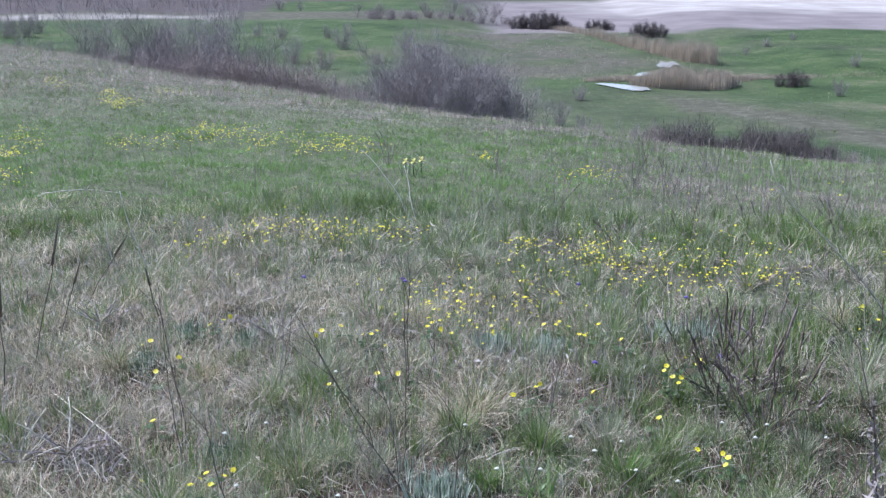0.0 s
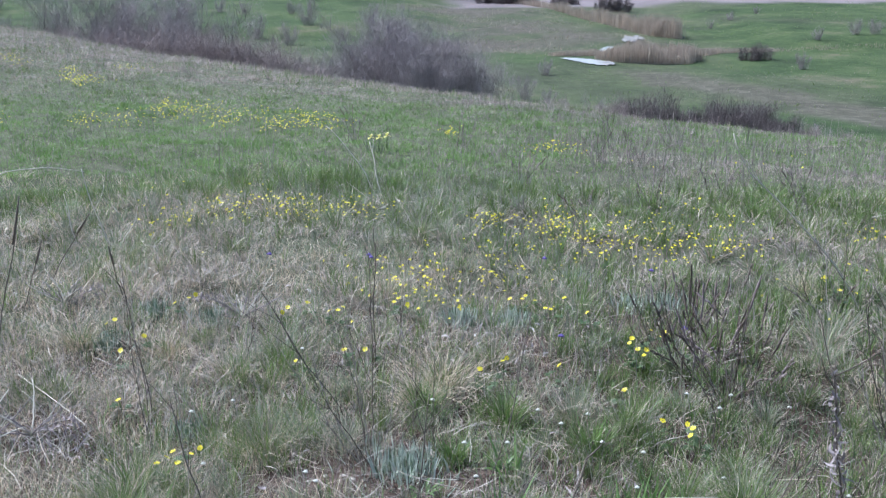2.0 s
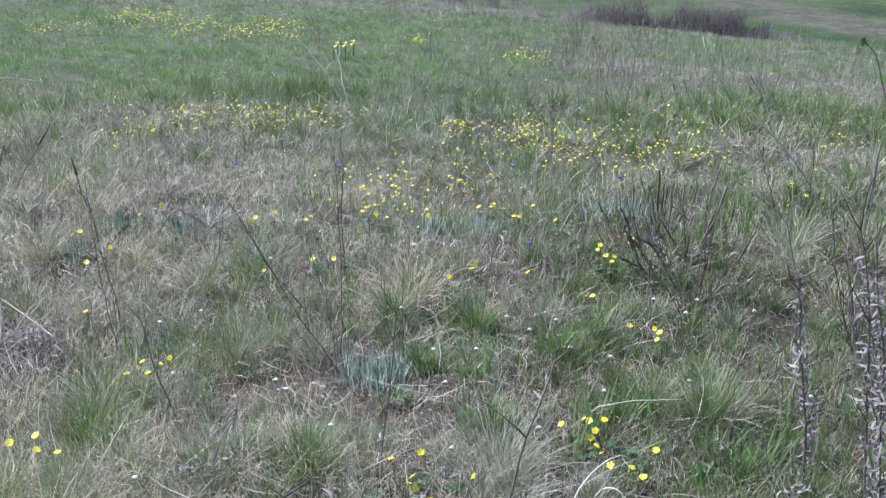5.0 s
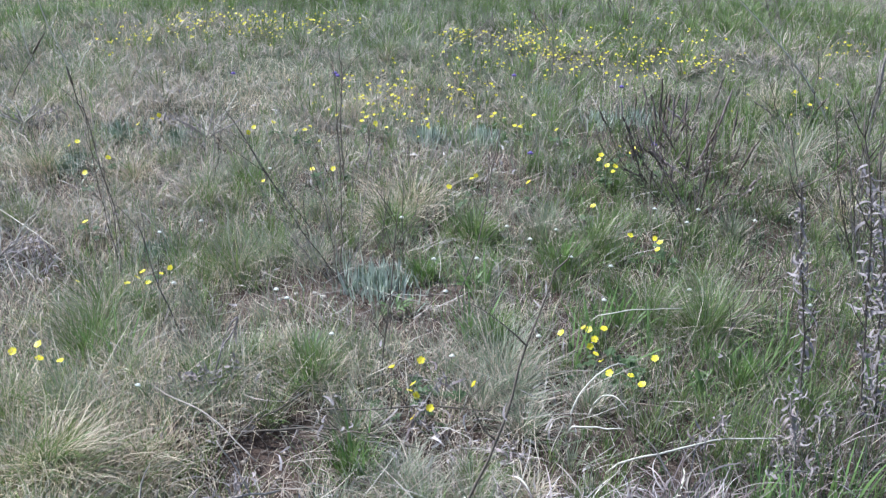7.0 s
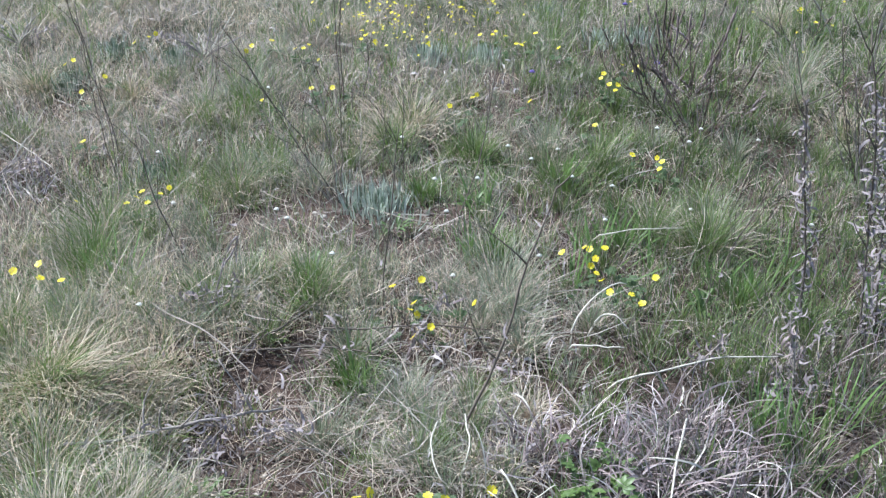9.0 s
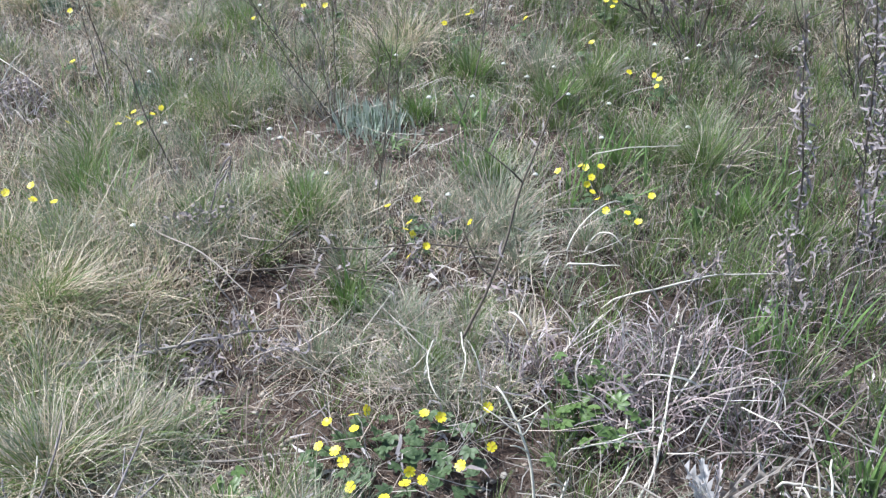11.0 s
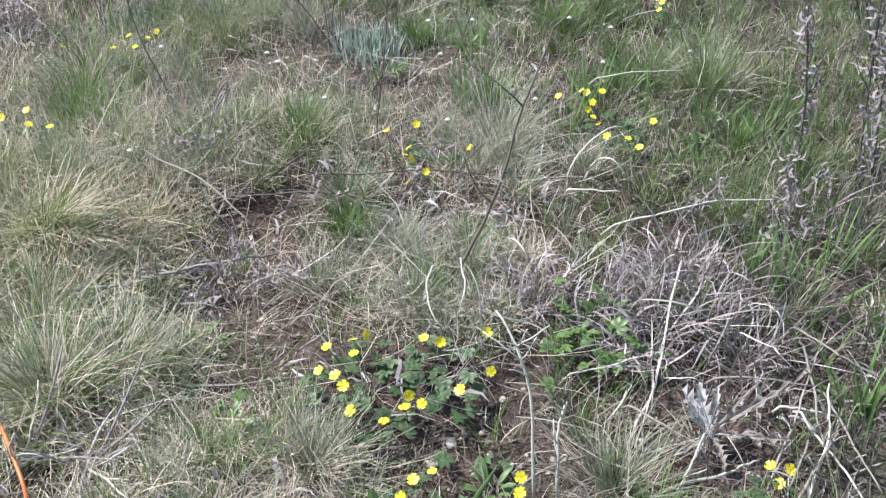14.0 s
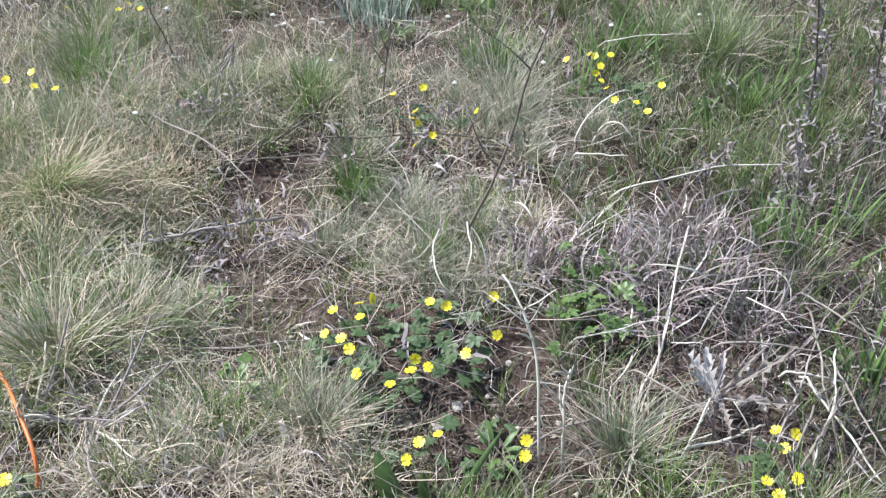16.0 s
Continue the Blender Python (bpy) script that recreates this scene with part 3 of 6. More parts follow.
PALE_TWIGS = (
    ((-1.113, 3.578, -0.0), (-1.135, 3.578, 0.079), (-1.143, 3.578, 0.139)),
    ((-0.954, 3.446, -0.0), (-0.921, 3.446, 0.068), (-0.881, 3.446, 0.125)),
    ((-0.139, 4.235, -0.005), (-0.189, 4.268, 0.102), (-0.253, 4.301, 0.187), (-0.326, 4.335, 0.249)),
    ((-0.109, 4.186, -0.005), (-0.132, 4.236, 0.109), (-0.153, 4.286, 0.195)),
    ((-1.664, 4.4, 0.05), (-1.493, 4.45, 0.065), (-1.349, 4.5, 0.03)),
    ((-0.954, 3.446, -0.0), (-1.001, 3.446, 0.115), (-1.038, 3.446, 0.294)),
)
HEADED_STEM = (
    ((1.571, 3.046, -0.0), (1.506, 3.046, 0.228), (1.441, 3.046, 0.41), (1.386, 3.046, 0.453)),
)
CABLE = (
    ((-0.539, 1.078, 0.02), (-0.45, 0.941, 0.07), (-0.413, 0.869, 0.085), (-0.394, 0.832, 0.08), (-0.389, 0.815, 0.06), (-0.399, 0.796, 0.01)),
)
MAIN_FLOWERS = ((-0.084, 1.018), (-0.063, 1.005), (-0.053, 0.984), (-0.04, 1.041), (-0.025, 1.073), (-0.041, 1.068), (0.049, 1.053), (0.069, 1.044), (0.129, 0.998), (0.088, 0.964), (0.041, 0.945), (0.02, 0.941), (-0.005, 0.924), (-0.044, 0.942), (0.026, 0.958), (0.13, 1.063), (-0.074, 1.061))
RIGHT_FLOWERS = ((0.315, 1.669), (0.358, 1.689), (0.367, 1.684), (0.395, 1.689), (0.372, 1.655), (0.36, 1.632), (0.364, 1.603), (0.367, 1.569), (0.37, 1.518), (0.405, 1.515), (0.463, 1.586), (0.417, 1.486))
MID_FLOWERS = ((0.049, 1.516), (0.042, 1.5), (0.052, 1.486), (0.145, 1.49), (0.064, 1.573), (0.015, 1.557), (0.073, 1.448), (0.045, 1.424))
LEFT_FLOWERS = ((-0.622, 1.641), (-0.585, 1.662), (-0.571, 1.615), (-0.531, 1.596))
FRONT_FLOWERS = ((0.011, 0.826), (0.048, 0.862), (0.026, 0.851), (0.144, 0.822), (0.148, 0.844))
CORNER_FLOWERS = ((0.462, 0.844), (0.442, 0.822), (0.44, 0.848), (0.408, 0.776), (0.446, 0.781), (0.417, 0.759))
EDGE_FLOWERS = ((-0.421, 0.803),)
SINGLES_A = ((-0.76, 2.61), (-0.694, 2.475), (-0.628, 2.793), (-0.599, 2.836), (-0.652, 2.539), (-0.264, 2.372), (-0.33, 2.684), (-0.27, 2.745), (-0.208, 2.698), (-0.187, 2.701), (-0.156, 2.434), (-0.106, 2.431), (-0.042, 2.774), (-0.005, 2.737), (-0.585, 1.93), (-0.482, 1.895), (-0.442, 1.893), (-0.464, 1.953), (-0.426, 1.939), (-0.631, 2.199), (0.157, 2.279), (0.214, 2.342), (0.344, 2.334))
SINGLES_B = ((0.34, 2.809), (0.372, 2.717), (0.36, 2.731), (0.424, 2.827), (0.309, 2.835), (0.276, 2.846), (0.466, 2.698), (0.536, 2.483), (0.549, 2.444), (0.604, 2.564), (0.624, 2.516), (0.637, 2.421), (0.472, 2.212), (0.556, 2.408), (0.642, 2.522), (0.519, 2.047), (0.564, 1.99), (0.569, 2.036), (0.596, 3.24), (1.16, 2.877), (1.181, 2.817))
WHITES = ((0.28, 2.129), (0.298, 2.013), (0.388, 1.945), (0.441, 1.899), (0.384, 2.099), (0.62, 2.174), (0.648, 2.092), (0.696, 2.157), (0.821, 2.119), (0.109, 1.781), (0.107, 1.937), (0.165, 1.897), (0.571, 1.819), (0.409, 1.773), (0.287, 1.66), (0.109, 1.573), (-0.087, 1.622), (-0.396, 1.868), (-0.372, 2.176), (-0.251, 2.431), (0.042, 2.087), (-0.357, 1.503), (0.764, 1.751), (-0.452, 2.118), (-0.158, 1.769), (-0.187, 1.771))
VIOLETS = ((0.363, 2.46), (-0.103, 3.204), (-0.132, 3.224), (0.689, 2.544), (-0.414, 3.213), (0.694, 3.031), (0.401, 3.161))
SILVER_TUFTS = ((-0.011, 1.932), (0.272, 2.758), (0.129, 2.754), (0.614, 2.87), (0.708, 2.864))
BLUE_TUFTS = ((-0.695, 2.832), (-0.522, 2.778), (-0.477, 2.133), (-0.758, 2.595), (0.498, 3.111))
TUSSOCKS_A = ((-0.492, 1.361), (-0.347, 1.064), (-0.097, 1.254), (0.019, 1.298), (-0.288, 1.629), (-0.12, 1.617), (0.046, 1.164), (0.216, 1.516), (-0.524, 1.778), (0.618, 1.777), (0.261, 0.845), (-0.088, 0.895), (0.219, 1.428), (-0.31, 1.497), (-0.466, 1.182), (-0.415, 1.009), (-0.24, 1.626))
TUSSOCKS_B = ((0.207, 2.18), (0.355, 2.171), (-0.303, 2.501), (-0.417, 2.438), (0.456, 2.108), (0.605, 1.76), (-0.23, 2.096), (-0.295, 2.048), (-0.522, 1.873), (-0.133, 2.038), (0.51, 1.809), (0.075, 2.309), (-0.8, 2.302), (-0.598, 1.509), (0.195, 1.592), (-0.054, 1.43), (-0.502, 1.519), (1.037, 2.527))
DRIFT_SPOTS = ((0.038, 3.082), (-0.028, 3.06), (0.263, 3.122), (0.332, 3.231), (0.111, 2.853), (0.531, 3.682), (0.544, 3.501), (0.478, 3.575), (0.566, 3.401), (0.275, 3.623), (0.724, 3.327), (0.793, 3.354), (1.025, 3.277), (0.961, 3.375), (-0.267, 3.848), (-0.343, 3.813), (-0.441, 3.82), (-0.166, 3.802), (1.57, 3.514), (-0.806, 3.693), (-0.57, 3.908), (-0.658, 3.834))
SPARSE_SPOTS = ((-0.921, 3.806), (-0.698, 3.932), (-0.836, 3.889), (0.994, 4.766), (0.958, 3.775), (1.688, 4.887), (1.091, 3.408), (1.162, 2.903))
FAR_DRIFT_SPOTS = ((-2.299, 7.84), (-2.393, 7.82), (-2.23, 7.88), (-2.281, 7.635), (-2.289, 9.2), (-3.155, 8.984), (-3.376, 9.487), (-1.416, 6.514), (-1.331, 6.424), (-1.434, 6.361), (-1.264, 6.251), (-2.169, 5.44), (-2.2, 5.40), (-2.261, 5.88), (-2.387, 6.179),
                   (-1.19, 6.474), (-0.975, 6.164), (-0.865, 5.954), (-1.036, 5.952), (-0.751, 5.913), (-0.681, 5.826), (-0.583, 6.09), (-0.499, 6.022), (-0.444, 5.916), (-1.753, 5.97), (-1.573, 5.995), (-1.948, 4.825), (0.677, 5.036), (0.223, 5.629), (-2.6, 8.6))
IRIS = ((-0.181, 5.2), (-0.142, 5.19), (-0.105, 5.26))
FAR_WEEDS = ((0.895, 3.887), (0.618, 3.649), (1.103, 5.918), (1.358, 5.491), (0.878, 4.963), (0.469, 4.406), (1.052, 4.914), (0.275, 5.474), (-0.275, 5.588), (1.213, 4.179), (1.452, 3.907))
STONES = ((-0.457, 0.925), (-0.445, 0.886), (-0.302, 1.119), (-0.265, 1.161), (0.422, 0.921), (0.452, 0.916), (0.388, 0.946), (-0.129, 1.914), (-0.112, 1.893), (-0.167, 1.926), (-0.198, 1.913), (0.495, 0.888), (0.145, 0.999), (0.049, 0.903), (0.075, 0.928), (0.144, 0.896), (0.196, 0.902), (0.379, 1.067), (0.426, 0.924), (0.435, 0.861), (0.428, 0.862), (-0.304, 1.164), (-0.265, 1.242))
TUSSOCKS_C = ((0.896, 2.253), (0.776, 2.155), (0.951, 2.115), (0.985, 2.396), (1.05, 2.243), (0.896, 2.419), (0.97, 1.915), (0.641, 1.936), (0.382, 2.194), (0.033, 2.216), (-0.523, 2.618), (-0.796, 2.713), (-0.318, 2.683), (-0.145, 2.318), (-0.945, 3.076))
THATCH = ((-0.09, 0.895, 0.075), (-0.305, 1.0, 0.085), (-0.25, 0.87, 0.075), (-0.14, 0.815, 0.07), (-0.05, 0.838, 0.065), (-0.35, 1.07, 0.08), (-0.27, 1.15, 0.07), (0.14, 1.15, 0.07), (0.21, 1.28, 0.07), (-0.08, 1.60, 0.08), (-0.17, 1.68, 0.08), (-0.27, 1.57, 0.085), (-0.42, 1.62, 0.09), (-0.36, 1.36, 0.085), (-0.33, 0.93, 0.08), (-0.19, 0.93, 0.075), (-0.20, 0.82, 0.07), (-0.31, 0.83, 0.07), (-0.38, 0.99, 0.09), (-0.41, 1.06, 0.09), (-0.11, 0.96, 0.06))
HEAP = ((0.211, 1.17), (0.319, 1.15), (0.31, 1.061), (0.43, 1.18), (0.42, 1.225), (0.461, 1.061), (0.39, 1.11), (-0.755, 2.085), (-0.715, 2.05))
THISTLE = ((0.383, 0.902),)
GREYSTAR = ((-0.349, 0.896), (-0.423, 0.918))
FORBS = ((-0.2, 0.956), (0.246, 1.087), (0.292, 1.129), (0.547, 1.579), (0.581, 0.969), (0.116, 0.855), (0.342, 1.037), (0.025, 1.82), (0.178, 1.896), (-0.126, 1.663), (-0.247, 1.144))
IRISLEAF = ((-0.004, 0.787), (0.028, 0.785), (0.059, 0.787), (0.544, 1.554))
GREENPATCH = ((0.568, 1.207), (0.6, 1.179), (0.538, 1.248), (0.658, 1.253), (0.389, 1.732), (0.442, 1.79), (0.661, 1.635), (0.2, 1.895), (0.599, 0.958), (0.445, 1.781), (0.484, 1.696), (0.495, 1.838), (0.58, 1.642), (0.735, 1.692), (0.829, 1.54), (0.157, 1.73), (-0.459, 1.651), (0.333, 1.657), (0.65, 1.618), (-0.036, 1.361))
GREYLEAFY = ((0.457, 1.366), (0.516, 1.354), (0.577, 1.35), (0.624, 1.332), (0.686, 1.306), (-0.329, 1.245), (-0.287, 1.229), (-0.213, 1.249), (0.022, 1.411), (0.074, 1.385), (-0.356, 1.5), (-0.387, 1.534))
SPIKYWEED_L = ((-0.798, 2.128), (-0.958, 2.902), (-0.447, 2.768), (-0.896, 2.101))

LEANING_STICKS = (((0.415, 0.807, 0.004), (0.466, 0.874, 0.03), (0.507, 0.946, 0.06)), ((0.282, 0.904, 0.003), (0.335, 0.986, 0.03), (0.352, 1.026, 0.05)), ((0.491, 0.926, 0.06), (0.525, 0.87, 0.03), (0.557, 0.797, 0.004)),
                  ((0.488, 0.927, 0.05), (0.522, 0.888, 0.04), (0.559, 0.859, 0.01)), ((0.33, 0.83, 0.002), (0.35, 0.865, 0.02), (0.37, 0.885, 0.035)), ((0.476, 0.807, 0.003), (0.522, 0.888, 0.04), (0.54, 0.951, 0.07)),
                  ((0.461, 0.808, 0.003), (0.51, 0.871, 0.02), (0.532, 0.887, 0.05)), ((0.297, 0.834, 0.01), (0.395, 0.857, 0.015), (0.439, 0.876, 0.01)), ((0.469, 0.933, 0.05), (0.515, 0.93, 0.045), (0.552, 0.927, 0.03)))

# ---- the sward ----
def spread_points(n, r0, r1, half, fall, g, keep=None):
    """n places in a fan before the eye, thinning outwards as r to the power -fall."""
    e = 2 - fall
    r = (r0 ** e + g.random(n) * (r1 ** e - r0 ** e)) ** (1 / e)
    a = g.uniform(-1, 1, n) * (half + 0.3 * np.exp(-r / 0.9))
    x, y = r * np.sin(a), r * np.cos(a)
    if keep is not None:
        m = g.random(n) < keep(x, y)
        x, y, r = x[m], y[m], r[m]
    return x, y, r


def greenness(x, y):
    r, az = np.hypot(x, y), x / np.maximum(y, 0.1)
    n = patchy(x, y, 0.8) - 0.5
    g = 0.71 + 0.6 * (patchy(x, y, 0.35, 3.0) - 0.5) + 0.4 * (patchy(x, y, 1.3, 6.0) - 0.5)
    g += 0.62 * smooth(4.0, 4.9, r + 0.7 * n) * (1 - smooth(6.3, 7.8, r + 1.5 * n)) * (1 - 0.85 * smooth(-0.02, 0.2, az))
    g -= 0.07 * smooth(1.6, 2.2, r) * (1 - smooth(3.8, 4.4, r)) + 0.10 * smooth(2.6, 3.2, r) * (1 - smooth(3.8, 4.4, r))
    g -= 0.25 * withered(x, y)
    g += 0.20 * smooth(0.05, 0.22, az) * (1 - smooth(2.4, 3.2, r))
    g -= 0.12 * (1 - smooth(-0.2, -0.05, az)) * (1 - smooth(3.8, 4.4, r))
    g -= 0.45 * (1 - smooth(0.25, 0.6, np.abs(r - 4.9 + 0.8 * n))) * smooth(0.1, 0.2, az)
    g -= 0.42 * smooth(7.2, 9.5, r + 1.5 * n)
    return np.clip(g, 0.06, 0.95)


def tufts(n, per, r0, r1, fall, keep, length, width, radius, segs, seed, grow, labels, half=0.50, fresh=0.0):
    """Grass in tufts whose blades lean outwards; living and dry blades go to meshes of their own."""
    g = np.random.default_rng(seed)
    cx, cy, cr = spread_points(n, r0, r1, half, fall, g, keep)
    k = len(cx)
    count = np.maximum(4, g.poisson(per, k))
    own = np.repeat(np.arange(k), count)
    m = len(own)
    size = np.maximum(1, cr / 1.7) ** grow
    rad = (g.uniform(0.5, 1.5, k) * radius * np.maximum(1, cr / 3) ** 0.5)[own]
    off = np.abs(g.normal(0, 0.55, m))
    ang = g.uniform(0, 2 * math.pi, m)
    x, y = cx[own] + np.cos(ang) * off * rad, cy[own] + np.sin(ang) * off * rad
    # each tuft has a height, a lushness and a lodging of its own
    tall = (g.uniform(*length, k) * (0.6 + 0.8 * patchy(cx, cy, 0.4, 1.0)))[own] * g.uniform(0.55, 1.1, m)
    green = np.clip(greenness(cx, cy) + g.normal(0, 0.14, k), 0.03, 0.985)[own]
    live = g.random(m) < green
    kind = np.where(live, np.where(g.random(m) < np.clip(fresh * smooth(4.0, 5.0, cr) * (1 - smooth(6.5, 8, cr)) + 0.12, 0, 1)[own], 1, np.where((g.random(k) < 0.33 * (1 - smooth(0.1, 0.3, cx / np.maximum(cy, 0.3))) * (1 - 0.9 * smooth(4.0, 4.6, cr) * (1 - smooth(6.8, 8.0, cr))))[own], 2, 0)), np.where(g.random(m) < 0.55, 3, 4))
    lean = np.clip(0.1 + 0.45 * off + g.normal(0, 0.14, m), 0, 1.3) + np.where(live, 0, g.uniform(0.0, 0.7, m))
    droop = g.uniform(0.1, 1.1, m) + np.where(live, 0, g.uniform(0, 0.9, m))
    head = ang + g.normal(0, 0.5, m)
    curl = g.normal(0, 0.5, m) + np.where(live, 0, g.normal(0, 0.8, m))
    wide = g.uniform(*width, m) * size[own]
    root = np.stack([x, y, lie(x, y) - 0.004], 1)
    for i, (mat, name) in enumerate(((GREEN, "meadow_grass"), (FRESH, "meadow_grass"), (GREYGREEN, "meadow_grass"), (STRAW if r0 < 2 else HILLSTRAW, "dry_grass"), (GREYSTRAW if r0 < 2 else HILLSTRAW, "dry_grass"))):
        q = kind == i
        if not q.any():
            continue
        geo = Geo()
        geo.blades(root[q], tall[q], wide[q], lean[q], droop[q], head[q], curl[q], segs)
        stuff(name, geo, mat, labels[0] if i < 3 else labels[1], "grass")


def litter(name, mat, n, r0, r1, fall, keep, length, width, lean, droop, segs, label, curl, seed, lift, half=0.5):
    g = np.random.default_rng(seed)
    x, y, r = spread_points(n, r0, r1, half, fall, g, keep)
    if name != "plant_litter":
        m = g.random(len(x)) > np.maximum(0.88 * bare(x, y), 0.5 * thatched(x, y))
        x, y, r = x[m], y[m], r[m]
    k = len(x)
    size = np.maximum(1, r / 1.7) ** 0.55
    geo = Geo()
    geo.blades(np.stack([x, y, lie(x, y) + lift * g.random(k)], 1), g.uniform(*length, k) * (1 - 0.35 * smooth(1.5, 2.4, r) * (1 - smooth(10, 14, r))), g.uniform(*width, k) * size,
               g.uniform(*lean, k), g.uniform(*droop, k), g.uniform(0, 2 * math.pi, k), g.normal(0, curl, k), segs)
    stuff(name, geo, mat, label, "grass")


open_soil = lambda x, y: (1 - 0.96 * bare(x, y)) * (1 - 0.85 * cleared(x, y))
withered = lambda x, y: smooth(0.36, 0.50, x / np.maximum(y, 0.3)) * (1 - smooth(1.5, 1.9, np.hypot(x, y)))
thatched = lambda x, y: smooth(-0.10, 0.02, -x) * (1 - smooth(1.0, 1.15, y))
clumps = lambda x, y: open_soil(x, y) * (1 - 0.55 * thatched(x, y)) * (1 - 0.55 * withered(x, y)) * (0.12 + 0.38 * smooth(1.7, 2.2, np.hypot(x, y)) + 0.88 * smooth(0.32, 0.58, patchy(x, y, 0.20, 11.0)))
tufts(5300, 36, 0.5, 4.5, 0.85, clumps, (0.045, 0.10), (0.0010, 0.0019), 0.028, 3, 1, 0.6, ("fine tufted grass blades growing over the hillside", "bleached blades of last year's grass among the tufts"))
tufts(11500, 19, 3.7, 13, 1.2, None, (0.022, 0.046), (0.0011, 0.0018), 0.045, 2, 2, 0.5, ("short green grass on the slope", "pale dry grass among the green"), fresh=0.85)
tufts(6500, 18, 9, 34, 1.4, None, (0.04, 0.10), (0.0013, 0.0022), 0.05, 2, 3, 0.5, ("green grass high on the spur", "pale dry grass along the brow of the spur"))
litter("dry_grass", GREYSTRAW, 11000, 0.5, 4.2, 0.9, lambda x, y: (0.25 + 0.6 * patchy(x, y, 0.4, 31.0)) * np.clip(1 - 2.6 * x / np.maximum(y, 0.3), 0.08, 1), (0.05, 0.16), (0.0011, 0.0022), (0.9, 1.5), (0.0, 0.5), 3, "grey weathered grass lying flat", 1.5, 5, 0.03)
litter("dry_grass", STRAW, 6500, 0.5, 4.0, 0.9, lambda x, y: (0.15 + 0.7 * patchy(x, y, 0.35, 37.0)) * np.clip(1 - 2.6 * x / np.maximum(y, 0.3), 0.06, 1), (0.05, 0.18), (0.001, 0.002), (0.7, 1.5), (0.0, 0.6), 3, "thin straws lying across the turf", 1.2, 15, 0.03)
litter("dry_grass", BLEACHED, 56000, 0.6, 4.8, 0.6, lambda x, y: open_soil(x, y) * np.clip(-4.0 * x / np.maximum(y, 0.3) - 0.1, 0, 1) * (0.3 + 0.7 * patchy(x, y, 0.3, 71.0)) * smooth(0.7, 0.95, np.hypot(x, y)), (0.05, 0.12), (0.0008, 0.0015), (0.1, 1.0), (0.2, 1.4), 3, "pale bleached grass blades among the tufts", 1.0, 18, 0.0)
litter("plant_litter", LITTER, 34000, 0.5, 4.5, 0.9, lambda x, y: 0.55 + 0.45 * bare(x, y), (0.02, 0.08), (0.001, 0.0025), (1.2, 1.55), (-0.1, 0.3), 2, "brown plant litter lying on the soil", 0.8, 6, 0.012)
litter("plant_litter", LITTER, 34000, 0.5, 3.2, 1.0, lambda x, y: 0.5 + 0.5 * bare(x, y), (0.005, 0.016), (0.003, 0.006), (0.7, 1.5), (-0.3, 0.6), 1, "crumbs of soil and rotted leaves on the ground", 0.8, 26, 0.006)
litter("plant_litter", DEADLEAF, 5000, 0.5, 3.4, 0.9, lambda x, y: np.maximum(0.6 * smooth(0.4, 0.65, patchy(x, y, 0.3, 83.0)) * (1 - smooth(0.15, 0.3, x / np.maximum(y, 0.3))), 0.6 * withered(x, y)), (0.02, 0.05), (0.003, 0.007), (0.3, 1.4), (0.5, 2.0), 3, "curled silver-mauve dead leaves in the turf", 1.5, 27, 0.02)
litter("dry_grass", CURLED, 44000, 0.5, 4.5, 1.1, lambda x, y: open_soil(x, y) * np.clip((0.1 + 0.35 * smooth(0.1, 0.3, -x / np.maximum(y, 0.3)) + 0.9 * smooth(0.35, 0.7, patchy(x, y, 0.25, 51.0))) * (1.1 - 2.4 * x / np.maximum(y, 0.3)), 0, 1) * (1 - 0.25 * smooth(1.8, 2.4, np.hypot(x, y))), (0.03, 0.09), (0.0007, 0.0013), (0.2, 1.2), (0.6, 2.2), 3, "fine curled dry blades woven through the turf", 2.0, 16, 0.01)
litter("dry_stalks", DEADGRASS, 5200, 2.0, 9, 0.8, lambda x, y: smooth(0.35, 0.65, patchy(x, y, 0.9, 41.0)) * (1 - 0.7 * smooth(4.0, 4.6, np.hypot(x, y)) * (1 - smooth(-0.05, 0.12, x / y))), (0.08, 0.24), (0.0009, 0.0014), (0.0, 0.45), (-0.1, 0.2), 3, "thin upright dead stalks over the meadow", 0.3, 7, 0.0)
litter("dry_stalks", GREYSTEM, 6500, 2.1, 6.0, 0.8, lambda x, y: smooth(0.35, 0.65, patchy(x, y, 0.9, 43.0)) * (0.3 + 0.7 * smooth(0.0, 0.25, x / y)), (0.10, 0.32), (0.0008, 0.0014), (0.0, 0.35), (-0.1, 0.2), 3, "thin grey dead stalks over the meadow", 0.3, 8, 0.0)
litter("dry_stalks", DEADGRASS, 4500, 0.9, 2.0, 0.9, withered, (0.05, 0.16), (0.0010, 0.0022), (0.0, 0.9), (0.2, 1.4), 4, "silver-mauve dead stalks in a tangle", 1.0, 28, 0.01)
litter("dry_stalks", HILLSTRAW, 26000, 9, 32, 1.1, None, (0.04, 0.13), (0.0008, 0.0013), (0.0, 0.5), (-0.1, 0.3), 2, "dead stalks standing along the brow", 0.3, 9, 0.0)
litter("dry_stalks", DEADGRASS, 32000, 1.7, 8, 0.9, lambda x, y: smooth(0.42, 0.68, patchy(x, y, 0.5, 61.0)) * (1 - 0.8 * smooth(4.0, 4.6, np.hypot(x, y)) * (1 - smooth(-0.05, 0.12, x / y))), (0.035, 0.095), (0.0008, 0.0014), (0.0, 0.6), (0.0, 0.8), 3, "grey-mauve dead stalks in patches", 0.8, 17, 0.0)
band = lambda x, y: greenness(x, y) ** 1.7
